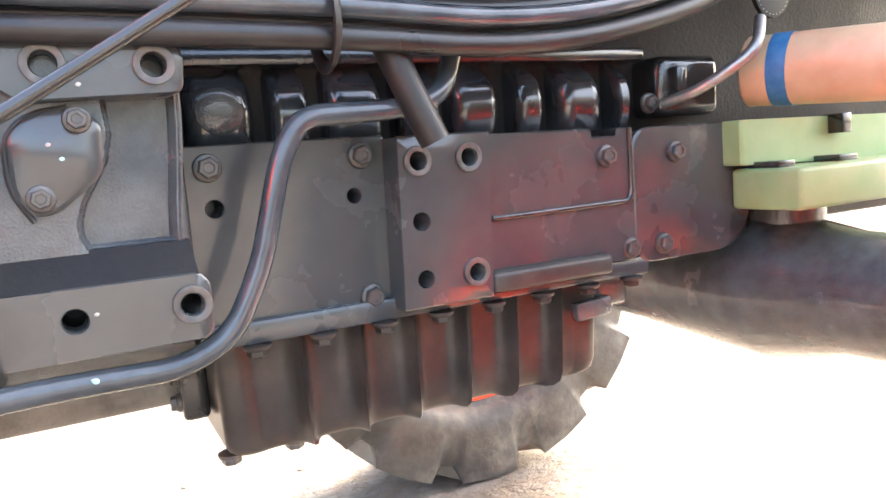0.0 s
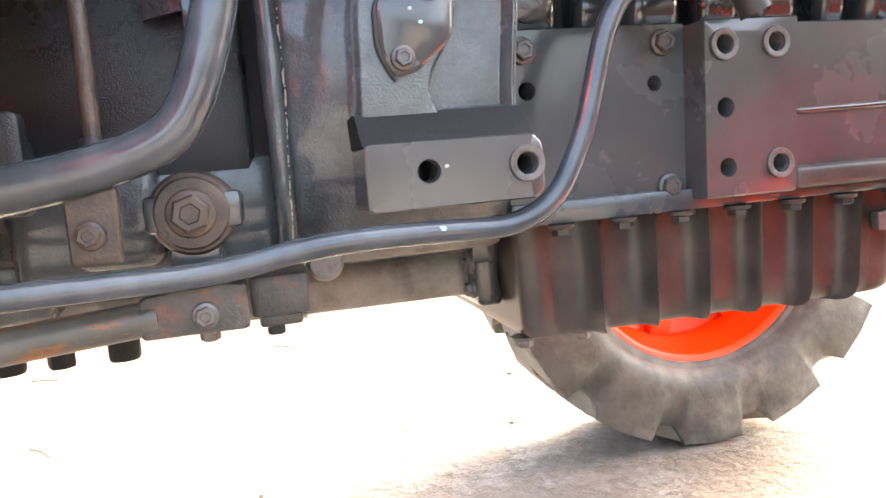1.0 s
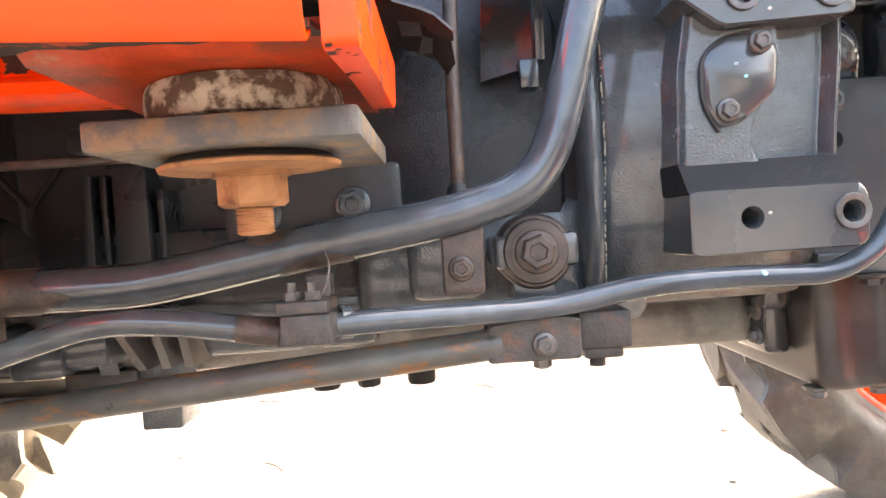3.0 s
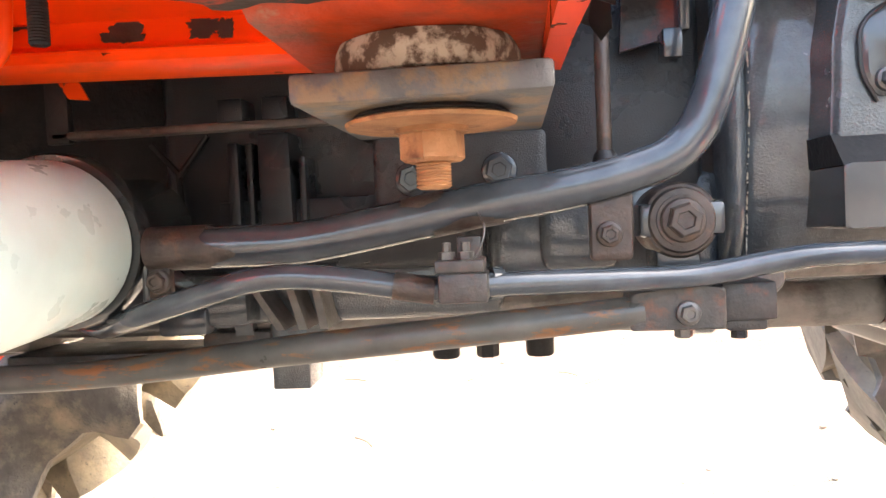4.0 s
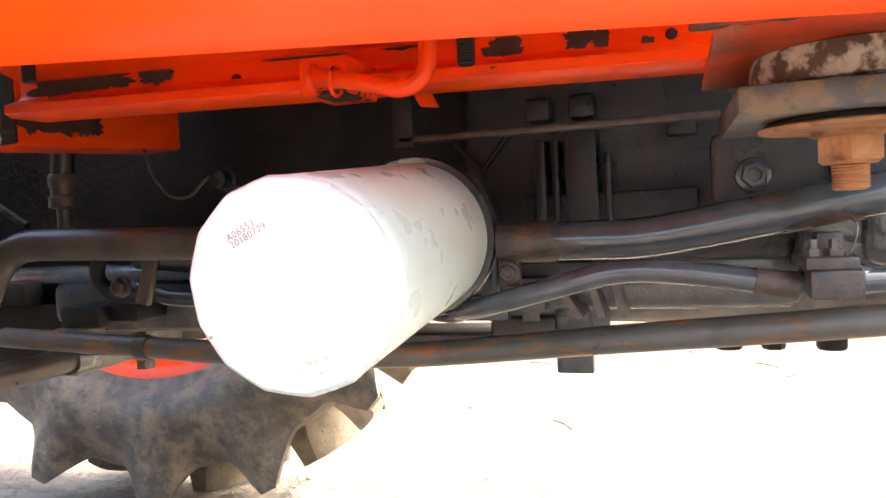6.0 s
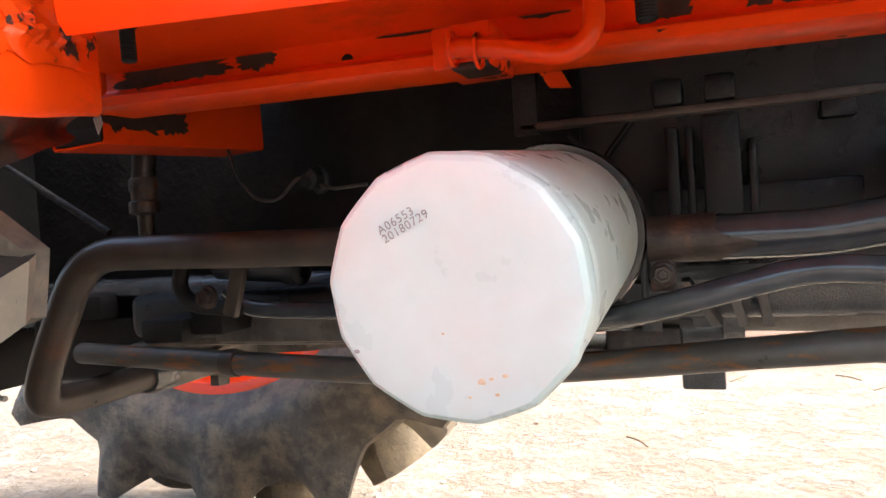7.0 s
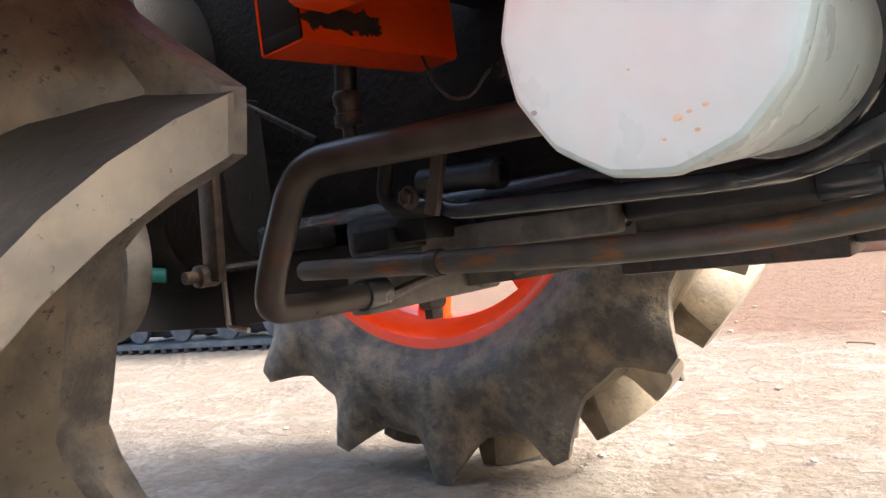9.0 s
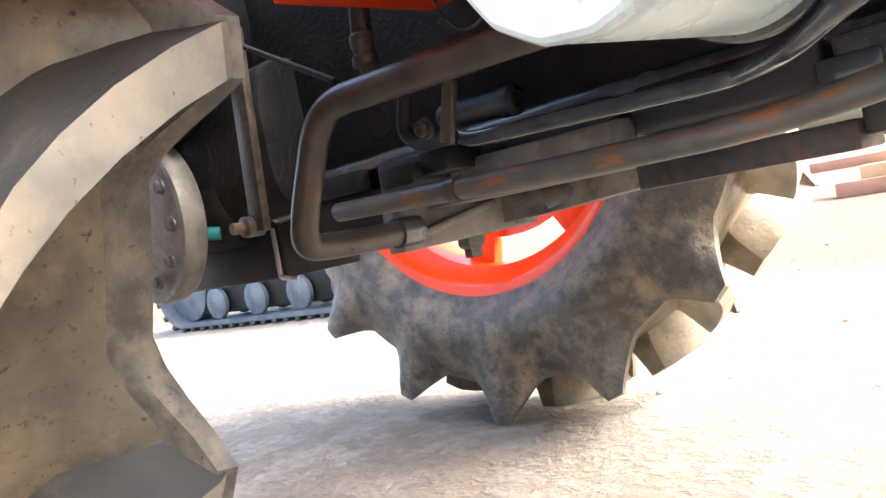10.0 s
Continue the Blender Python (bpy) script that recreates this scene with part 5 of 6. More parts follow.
for dx, dz, q in ((0.0075, -0.0285, 1.0), (0.0105, -0.0275, 0.5), (0.0150, -0.0265, 0.6), (0.012, -0.0325, 0.5), (0.003, -0.0335, 0.35), (-0.004, -0.013, 0.25), (-0.0345, -0.0185, 0.7)):
    b2 = bmesh.new()
    bmesh.ops.create_icosphere(b2, subdivisions=2, radius=0.0007 * q + 0.0002)
    for v in b2.verts:
        v.co *= 1 + 0.5 * noise.noise(v.co * 1500)
    bmesh.ops.transform(b2, matrix=Matrix.Translation((dx, dz, 0.0)) @ Matrix.Diagonal((1.5, 1, 0.12, 1)), verts=b2.verts[:])
    part("rust_spot", b2, "ink" if dx < -0.03 else "stain", oil_filter)

# -- orange platform: skirt, rail, rubber mount --
def skirt_z(x):
    return 0.5265 + (-0.40 - x) * 0.062


bm = bmesh.new()
rows = []
for dy, dz in ((0.010, 0.0035), (0.003, 0.0), (0.0, 0.004), (-0.003, 0.03), (-0.008, 0.075), (-0.006, 0.086), (0.004, 0.092), (0.30, 0.094)):
    rows.append([(x, -0.272 + dy, skirt_z(x) + dz) for x in (-0.768, -0.72, -0.65, -0.58, -0.50, -0.44, -0.41, -0.400)])
sheet(bm, rows, 0.002, (0, 0.3, 0.7))
platform = part("foot_platform", bm, "orange", tractor, "orange sheet-metal foot platform with a folded skirt")
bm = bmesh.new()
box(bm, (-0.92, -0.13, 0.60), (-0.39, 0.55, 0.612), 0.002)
# Underside gets its shade through the near-black colour.
part("floor_pan", bm, "core_shade_paint", platform, "dark underside of the floor pan")
# stiffening rail under the floor, flaked paint
RAIL = ((-0.100, 0.0), (-0.128, -0.0005), (-0.1325, 0.002), (-0.1325, 0.006), (-0.122, 0.010), (-0.1195, 0.013), (-0.1195, 0.0230))
FLANGE = ((-0.1195, 0.0235), (-0.160, 0.0340), (-0.268, 0.046))


def rail_rows(profile):
    return [[(x, y, 0.5455 + dz + (-0.49 - x) * 0.028) for x in [-0.90 + 0.0415 * k for k in range(11)]] for y, dz in profile]


rail = part("platform_rail", sheet(bmesh.new(), rail_rows(RAIL), 0.0018, (0, 0.2, 0.7)), "orange_rail", platform, "orange rail with flaked paint under the platform")
part("rail_flange", sheet(bmesh.new(), rail_rows(FLANGE), 0.0018, (0, 0.2, 0.7)), "orange_scuffed", platform, "scuffed orange flange above the rail")
def ragged(place, hw, hh, seed, lift):
    """A flake of bare metal with a ragged outline; place(u, v) gives the point on the surface."""
    bm = bmesh.new()
    n = 64
    rings = []
    for f in (0.33, 0.66, 0.9, 1.0):
        ring = []
        for k in range(n):
            a = 2 * math.pi * k / n
            out = 1 + 0.45 * noise.noise(Vector((math.cos(a) * 1.6, math.sin(a) * 1.6, seed))) + 0.38 * noise.noise(Vector((math.cos(a) * 5, math.sin(a) * 5, seed + 3)))
            box_like = 1 / max(abs(math.cos(a)), abs(math.sin(a))) ** 0.3
            ring.append(bm.verts.new(place(hw * f * out * box_like * math.cos(a), hh * f * out * box_like * math.sin(a), lift * (f < 0.95))))
        rings.append(ring)
    for p, q in zip(rings, rings[1:]):
        for k in range(n):
            bm.faces.new((p[k], p[(k + 1) % n], q[(k + 1) % n], q[k]))
    bm.faces.new(rings[0])
    return bm


def rail_spot(xc, dzc):
    def place(u, v, lift):
        x, dz = xc + u, min(0.0226, max(0.0025, dzc + v))
        for (y0, d0), (y1, d1) in zip(RAIL[2:], RAIL[3:]):
            if d0 <= dz <= d1:
                y = y0 + (y1 - y0) * (dz - d0) / (d1 - d0)
        return (x, y - 0.0002 - lift, 0.5455 + dz + (-0.49 - x) * 0.028)
    return place


for k, (xc, dzc, hw, hh) in enumerate(((-0.585, 0.0150, 0.0115, 0.0080), (-0.5475, 0.0185, 0.0080, 0.0050), (-0.5375, 0.0165, 0.0040, 0.0060), (-0.516, 0.0140, 0.0030, 0.0034), (-0.872, 0.0185, 0.0190, 0.0070), (-0.836, 0.0195, 0.0250, 0.0050), (-0.797, 0.0200, 0.0120, 0.0052), (-0.700, 0.0222, 0.0260, 0.0008), (-0.640, 0.0222, 0.0100, 0.0010))):
    part("paint_chip", ragged(rail_spot(xc, dzc), hw, hh, k * 5.3, 0.00008 * (k + 1)), "chip_primer", rail, "bare dark patch where the paint has flaked")
for x, z, r in ((-0.742, 0.5655, 0.0035), (-0.505, 0.5625, 0.0028)):
    b2 = bmesh.new()
    lathe(b2, [(r, 0.0004), (r * 0.9, 0.0006), (r * 0.85, 0.0002), (0, 0.0002)], facing(x, -0.1195, z), 16)
    # Flat disc: the hole's shade is only its colour.
    part("rail_hole", b2, "hole_shade", rail)
def gusset(yz, x, thick):
    """An upright plate across the tractor."""
    bm = bmesh.new()
    a = [bm.verts.new((x, y, z)) for y, z in yz]
    b = [bm.verts.new((x - thick, y, z)) for y, z in yz]
    bm.faces.new(a)
    bm.faces.new(b)
    for k in range(len(yz)):
        j = (k + 1) % len(yz)
        bm.faces.new((a[k], a[j], b[j], b[k]))
    return bm


bm = gusset(rounded([(-0.266, 0.5255), (-0.205, 0.5300), (-0.132, 0.5330), (-0.112, 0.538), (-0.104, 0.547), (-0.095, 0.5595), (-0.16, 0.5570), (-0.243, 0.5535), (-0.247, 0.62), (-0.266, 0.62)], 0.003), -0.3885, 0.0085)
part("mount_bracket", bm, "orange_worn", platform, "orange gusset plate beside the rubber mount")
bm = bmesh.new()
rows = []
for y, z in ((-0.225, 0.5425), (-0.218, 0.5385), (-0.16, 0.5370), (-0.10, 0.5370)):
    rows.append([(x, y, z + 0.0012 * noise.noise(Vector((x * 60, y * 50, 0)))) for x in [-0.492 + 0.0095 * k for k in range(11)]])
sheet(bm, rows, 0.0022, (0, 0, 1))
part("mount_pad", bm, "pad_orange", platform, "worn orange pad over the rubber mount")
# Added strip: its dark colour stands in for the shaded gap under the skirt.
bm = bmesh.new()
rows = []
for q in range(7):
    rows.append([(x, -0.267 + 0.0068 * q, 0.5315 + 0.0014 * q + 0.0018 * noise.noise(Vector((x * 90, q * 1.3, 2))) - 0.02 * (x + 0.45) * (q < 6)) for x in [-0.500 + 0.0050 * k for k in range(21)]])
sheet(bm, rows, 0.0015, (0, 0, 1))
part("gap_shade_strip", bm, "gap_shade_rust", platform, "added dark rust-brown strip standing in for the shaded gap behind the skirt")
UPZ = Matrix.Translation((-0.4405, -0.166, 0.0))
bm = bmesh.new()
lathe(bm, [(0.030, 0.5235), (0.0345, 0.525), (0.0355, 0.530), (0.0352, 0.5345), (0.0340, 0.5375), (0.0, 0.5375)], UPZ, 48)
for v in bm.verts:
    v.co += Vector((noise.noise(v.co * 70), noise.noise(v.co * 75 + Vector((5, 0, 0))), 0)) * 0.0012
mount = part("rubber_mount", bm, "dirty_rubber", tractor, "perished dirty rubber cab mount with rusty fixings")
bm = bmesh.new()
box(bm, (-0.484, -0.206, 0.5130), (-0.3955, -0.094, 0.5232), 0.0018)
for v in bm.verts:
    v.co.z += 0.0005 * noise.noise(v.co * 80)
part("mount_plate", bm, "mount_steel", mount, "thick bare steel plate with rust stains")
bm = bmesh.new()
lathe(bm, [(0.0, 0.5140), (0.027, 0.5140), (0.0305, 0.5115), (0.029, 0.5100), (0.0, 0.5100)], UPZ, 32)
part("rubber_ring", bm, "rubber", mount)
bm = bmesh.new()
lathe(bm, [(0.0, 0.5104), (0.0315, 0.5104), (0.0330, 0.5096), (0.0325, 0.5082), (0.014, 0.5074), (0.0, 0.5074)], UPZ, 44)
part("washer", bm, "rust", mount, "large rusty washer")
bm = bmesh.new()
hexr = 0.0128
lathe(bm, [(hexr * 0.86, 0.5074), (hexr, 0.5062), (hexr, 0.4958), (hexr * 0.86, 0.4945)], UPZ @ Matrix.Rotation(0.35, 4, "Z"), 6)
lathe(bm, [(0.0142, 0.5076), (0.0142, 0.5056), (0.0125, 0.5052)], UPZ, 28)
part("nut", bm, "rust", mount, "rusty hexagon nut", smooth=20)
bm = bmesh.new()
prof = []
for k in range(9):
    prof += [(0.0070, 0.4950 - 0.0012 * k), (0.0063, 0.4944 - 0.0012 * k)]
lathe(bm, prof + [(0.0052, 0.4842), (0.0, 0.4840)], UPZ, 24)
part("threaded_stud", bm, "rust", mount, "rusty threaded stud end", smooth=20)

# orange release handle, studs and brackets under the platform
bm = bmesh.new()
sweep(bm, filleted([(-0.671, -0.166, 0.5515), (-0.655, -0.168, 0.5495), (-0.622, -0.170, 0.5405), (-0.611, -0.170, 0.5470), (-0.609, -0.168, 0.5900)], 0.011, 7), 0.0042, 16)
handle = part("release_handle", bm, "orange_worn", tractor, "bent orange release handle")
for dx in (0.0, 0.011):
    b2 = bmesh.new()
    sweep(b2, [Vector((-0.669 + dx, -0.167 + 0.0068 * math.cos(a), 0.5508 - dx * 0.2 + 0.0068 * math.sin(a))) for a in [2 * math.pi * k / 16 for k in range(17)]], 0.0010, 6)
    part("wire_ring", b2, "orange_worn", handle)
bm = bmesh.new()
box(bm, (-0.681, -0.16, 0.5445), (-0.655, -0.122, 0.5625), 0.0012)
part("handle_bracket", bm, "orange_worn", handle)
bm = bmesh.new()
box(bm, (-0.672, -0.1615, 0.5432), (-0.656, -0.14, 0.5462), 0.0008)
# Solid dark piece; the slot's inner shade is painted.
part("handle_slot", bm, "hole_shade", handle)
for x, y, z0, z1, r in ((-0.591, -0.175, 0.5475, 0.59, 0.00405), (-0.796, -0.2116, 0.5554, 0.60, 0.0033)):
    b2 = bmesh.new()
    prof = []
    for k in range(14):
        prof += [(r, z0 + 0.0012 * k + 0.001), (r * 0.9, z0 + 0.0012 * k + 0.0016)]
    lathe(b2, [(0, z0), (r * 0.8, z0)] + prof + [(r, z1)], Matrix.Translation((x, y, 0)), 16)
    if r < 0.004:
        lathe(b2, [(0.0085, z0 + 0.021), (0.0075, z0 + 0.018), (0.0036, z0 + 0.014)], Matrix.Translation((x, y, 0)), 16)
    part("threaded_stud", b2, "core_shade_paint", tractor, "dark threaded stud end")
bm = bmesh.new()
box(bm, (-0.677, -0.046, 0.527), (-0.663, -0.040, 0.60), 0.0012)
swing = part("drop_link", bm, "core_shade_paint", tractor, "dark flat drop link")
bm = bmesh.new()
box(bm, (-0.674, -0.046, 0.5290), (-0.48, -0.036, 0.5335), 0.001)
part("flat_bar", bm, "bolt_brown", swing, "long thin flat bar")
bm = bmesh.new()
sheet(bm, [[(-0.660, -0.062, 0.563), (-0.648, -0.062, 0.563)], [(-0.652, -0.062, 0.549), (-0.640, -0.062, 0.5475)]], 0.0015, (0, 1, 0))
part("small_tab", bm, "orange_worn", swing, "small orange tab")
# square cross member behind the rail, its near end open
bm = bmesh.new()
rows = [[(x, y, z + 0.05 * (y + 0.113)) for x, z in ((-0.952, 0.5405), (-0.9535, 0.5425), (-0.9535, 0.598), (-0.9135, 0.600), (-0.9125, 0.598), (-0.9120, 0.5440), (-0.9135, 0.5420), (-0.952, 0.5405))] for y in (-0.113, -0.06, 0.0, 0.052)]
sheet(bm, rows, 0.0022, (0.1, 0, 0.6))
cross = part("cross_member", bm, "orange_cross", tractor, "orange square cross member with bare dark patches and an open end")
bm = bmesh.new()
box(bm, (-0.9515, -0.1126, 0.5520), (-0.9145, 0.050, 0.5965), 0.0005)
box(bm, (-0.9515, -0.1126, 0.5432), (-0.9145, -0.10, 0.5530), 0.0005)
# Solid block in the open end, coloured as the shade inside.
part("cross_member_bore", bm, "hole_shade", cross)
for k, (y, z, hw, hh) in enumerate(((-0.086, 0.5600, 0.027, 0.0085), (-0.052, 0.5610, 0.014, 0.0075))):
    part("paint_chip", ragged(lambda u, v, lift: (-0.9112 + lift - (z + v - 0.5440) * 0.009, y + u, z + v), hw, hh, 31 + k * 4, 0.0001 * (k + 1)), "chip_primer", cross, "bare dark patch where the paint has flaked")

# fender ahead of and over the near rear wheel
ARC = [(-0.788, 0.5265), (-0.7875, 0.540), (-0.788, 0.58), (-0.790, 0.64), (-0.800, 0.71), (-0.830, 0.82), (-0.885, 0.93), (-0.97, 1.04), (-1.09, 1.12), (-1.24, 1.17), (-1.39, 1.18), (-1.56, 1.16), (-1.72, 1.08), (-1.85, 0.97), (-1.94, 0.84)]
SPAN = [-0.2365 - 0.0125 * k for k in range(27)]


def torn(y):
    """How far the lower edge is torn up near the inner corner."""
    return 0.0045 * math.exp(-((y + 0.2365) / 0.022) ** 2) + 0.0012 * noise.noise(Vector((y * 160, 0, 5)))


bm = bmesh.new()
rows = []
for k, (x, z) in enumerate(ARC):
    rows.append([(x, y, z + (torn(y) if k == 0 else 0.0)) for y in SPAN])
sheet(bm, rows, 0.0025, (-0.6, 0, -0.8))
fender = part("fender", bm, "orange", tractor, "orange fender ahead of the near rear wheel, its lower corner torn")
# its lower flange, crumpled downwards behind the edge
bm = bmesh.new()
rows = []
for k in range(62):
    y = -0.2345 - 0.0045 * k
    f = min(1.0, k / 9)
    hang = (0.010 + 0.013 * f) * (1 - 0.15 * min(1.0, k / 33)) + 0.0025 * noise.noise(Vector((k * 0.35, 0, 3)))
    row = []
    for q in range(11):
        g = q / 10
        v = Vector((k * 0.30, g * 3.0, 1.5))
        row.append((-0.7905 - 0.008 * math.sin(math.pi * g) - 0.006 * g - (1 - f) * 0.012 * (1 - 0.4 * g) + 0.009 * f * math.sin(math.pi * g) * (abs(noise.noise(v * 0.9)) + 0.5 * noise.noise(v * 1.5) - 0.15), y + (1 - f) * 0.004 * (1 - g), 0.5300 - hang * g + 0.003 * (1 - f)))
    rows.append(row)
sheet(bm, rows, 0.0014, (-1, 0, 0))
# Dark tone is part grease, part painted shade of its downward side.
part("crumpled_flange", bm, "grimy_shaded_orange", fender, "crumpled greasy orange flange under the fender, darkened with painted shade", smooth=30)
bm = bmesh.new()
rows = []
for k in range(5):
    rows.append([(-0.789 - 0.0042 * k + 0.001 * noise.noise(Vector((k, q, 1))), -0.2372 + 0.0034 * k + 0.0006 * q, 0.5330 - 0.0004 * k - 0.0022 * q + 0.0012 * noise.noise(Vector((k * 1.3, q, 7)))) for q in range(4)])
sheet(bm, rows, 0.0012, (0.5, -0.5, 0))
part("torn_corner", bm, "torn_metal", fender, "bare torn metal corner")
# wrinkled dent with scraped paint near its upright edge
bm = bmesh.new()
rows = []
for q in range(21):
    f = q / 20
    row = []
    for k in range(17):
        g = k / 16
        rim = min(1.0, 5 * min(f, 1 - f, g, 1 - g))
        v = Vector((g * 5.5, f * 5.0, 1.7))
        row.append((-0.7868 + rim * 0.0042 * abs(noise.noise(v) + 0.6 * noise.noise(v * 2.3)), -0.2400 - 0.038 * g + 0.004 * noise.noise(Vector((f * 5, 0, 9))), 0.5445 + 0.040 * f + 0.004 * noise.noise(Vector((g * 5, 4, 2)))))
    rows.append(row)
sheet(bm, rows, 0.0006, (-1, 0, 0))
part("torn_dent", bm, "orange_bare", fender, "wrinkled dent with peeled orange paint", smooth=25)
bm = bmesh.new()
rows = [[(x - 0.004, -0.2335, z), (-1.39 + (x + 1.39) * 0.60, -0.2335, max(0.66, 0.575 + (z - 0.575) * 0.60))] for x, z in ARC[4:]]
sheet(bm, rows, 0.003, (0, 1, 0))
# Wheel-well shade is painted in by this wall's near-black colour.
part("fender_inner", bm, "core_shade_paint", fender, "dark inner fender wall")

# -- rear axle and hitch --
bm = bmesh.new()
sweep(bm, [(-1.40, -0.24, 0.656), (-1.40, -0.05, 0.656), (-1.40, 0.0, 0.656), (-1.40, 0.28, 0.656), (-1.40, 0.33, 0.656), (-1.40, 0.66, 0.656)], lambda s: 0.06 + 0.08 * math.exp(-((s - 0.45) / 0.14) ** 2), 32)
rear_axle = part("rear_axle", bm, "core_shade_paint", tractor, "dark cast rear axle housing")
# Added unseen disc: blocks the orange rim from reflecting in the underside.
bm = bmesh.new()
lathe(bm, [(0.0, 0.0), (0.30, 0.0), (0.31, 0.006), (0.31, 0.014), (0.12, 0.02), (0.0, 0.02)], Matrix.Translation((-1.36, -0.262, 0.557)) @ Matrix.Rotation(radians(-90), 4, "X"), 48)
part("rim_reflection_block", bm, "grime_shade_black", rear_axle, "added dark disc that keeps the orange rim out of reflections")
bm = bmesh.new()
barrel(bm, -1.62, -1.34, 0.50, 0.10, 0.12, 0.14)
part("final_drive_case", bm, "grime_shade_black", rear_axle, smooth=50)
bm = bmesh.new()
lathe(bm, [(0.02, -0.03), (0.150, -0.03), (0.153, -0.025), (0.153, -0.004), (0.150, 0.0), (0.138, 0.0), (0.134, -0.006), (0.08, -0.002), (0.0, 0.004)], facing(-1.462, 0.0, 0.440) @ Matrix.Diagonal((0.70, 0.70, 1.0, 1)), 56)
flange = part("drive_flange", bm, "pale_cast", rear_axle, "grey bolted flange")
for k in range(10):
    a = radians(36 * k - 8)
    bolt(flange, facing(-1.462 + 0.079 * math.cos(a), -0.001, 0.440 + 0.079 * math.sin(a)), "m10", "bolt_steel")
bm = bmesh.new()
barrel(bm, -1.40, -1.22, 0.50, 0.070, 0.090, 0.11)
# Casting coloured near-black, with the recess's shade painted in.
part("axle_casting", bm, "grime_shade_black", rear_axle, "cast rear axle body, recess shade put into its near-black colour", smooth=50)
bm = bmesh.new()
box(bm, (-1.19, -0.012, 0.395), (-1.165, -0.002, 0.60), 0.002, 2, Matrix.Translation((-1.18, 0, 0.5)) @ Matrix.Rotation(radians(6), 4, "Y") @ Matrix.Translation((1.18, 0, -0.5)))
strap = part("lift_strap", bm, "bolt_brown", tractor, "dark brown flat lift strap")
bm = bmesh.new()
lathe(bm, [(0.011, 0), (0.011, 0.02), (0.006, 0.022), (0.006, 0.034), (0, 0.034)], facing(-1.198, 0.0, 0.402), 16)
part("strap_pin", bm, "bolt_brown", strap)
bm = bmesh.new()
box(bm, (-1.55, 0.08, 0.338), (-1.285, 0.20, 0.408), 0.004)
hitch = part("hitch_box", bm, "core_shade_paint", tractor, "dark steel hitch box")
bm = bmesh.new()
sweep(bm, filleted([(-1.43, 0.05, 0.405), (-1.415, 0.02, 0.418), (-1.39, 0.018, 0.415), (-1.365, 0.05, 0.408)], 0.012), 0.009, 14, 0.25)
part("tag", bm, "teal_tag", hitch, "teal plastic tag")
bm = bmesh.new()
sweep(bm, filleted([(-1.29, 0.075, 0.40), (-1.285, 0.07, 0.34), (-1.25, 0.07, 0.336)], 0.006), 0.003, 8)
part("hitch_clip", bm, "bare_steel", hitch)
# drawbar support under the gearbox
bm = bmesh.new()
plate(bm, [(-1.20, 0.362), (-1.13, 0.350), (-0.99, 0.356), (-0.88, 0.364), (-0.88, 0.392), (-1.20, 0.392)], 0.22, 0.30)
support = part("drawbar_support", bm, "pale_cast", tractor, "grey drawbar support with a bolt")
bm = bmesh.new()
box(bm, (-1.078, 0.060, 0.346), (-1.052, 0.285, 0.392), 0.004, 3)
box(bm, (-1.060, 0.075, 0.366), (-1.040, 0.20, 0.374), 0.003, 2, Matrix.Translation((-1.05, 0.14, 0.37)) @ Matrix.Rotation(radians(9), 4, "X") @ Matrix.Translation((1.05, -0.14, -0.37)))
part("anchor_casting", bm, "pale_cast", support, "grey cast anchor at the end of the loop tube")
bolt(support, Matrix.Translation((-1.0515, 0.249, 0.366)) @ Matrix.Rotation(radians(90), 4, "Y") @ Matrix.Diagonal((1.5, 1.5, 1.8, 1)), "big", "bolt_steel")
bm = bmesh.new()
lathe(bm, [(0.017, 0.03), (0.017, 0.0), (0.014, -0.004), (0.011, -0.005), (0.011, -0.016), (0, -0.016)], Matrix.Translation((-1.100, 0.213, 0.337)), 6)
part("support_nut", bm, "bolt_steel", support)
bm = bmesh.new()
sweep(bm, filleted([(-0.99, 0.22, 0.372), (-0.96, 0.23, 0.376), (-0.92, 0.25, 0.372)], 0.01), 0.012, 14)
part("support_roller", bm, "mount_steel", support)
bm = bmesh.new()
box(bm, (-0.81, 0.085, 0.3625), (-0.655, 0.15, 0.3825), 0.002)
box(bm, (-0.655, 0.095, 0.37), (-0.60, 0.15, 0.395), 0.004)
part("skid_bar", bm, "clamp_steel", tractor, "flat dark skid bar below the shaft tube")
bm = bmesh.new()
box(bm, (-1.12, 0.10, 0.383), (-0.80, 0.22, 0.405), 0.004)
part("belly_plate", bm, "pale_cast", tractor, "pale belly plate")
bm = bmesh.new()
box(bm, (-1.215, 0.075, 0.352), (-1.065, 0.16, 0.445), 0.010, 3)
box(bm, (-1.19, 0.055, 0.415), (-1.10, 0.09, 0.438), 0.005, 2)
part("axle_foot", bm, "core_shade_paint", rear_axle, "dark cast foot of the rear axle housing")
# loop stay and pin cluster between tube and case
bm = bmesh.new()
box(bm, (-0.900, -0.026, 0.425), (-0.889, -0.020, 0.470), 0.001, 2, Matrix.Translation((-0.895, 0, 0.44)) @ Matrix.Rotation(radians(18), 4, "Y") @ Matrix.Translation((0.895, 0, -0.44)))
stay2 = part("pipe_stay", bm, "loop_paint", tractor, "thin grey stay plate")
bm = bmesh.new()
sweep(bm, filleted([(-0.945, -0.01, 0.475), (-0.955, -0.01, 0.445), (-0.94, -0.01, 0.432), (-0.895, -0.02, 0.430)], 0.015), 0.006, 12)
part("bent_rod", bm, "core_shade_paint", stay2)
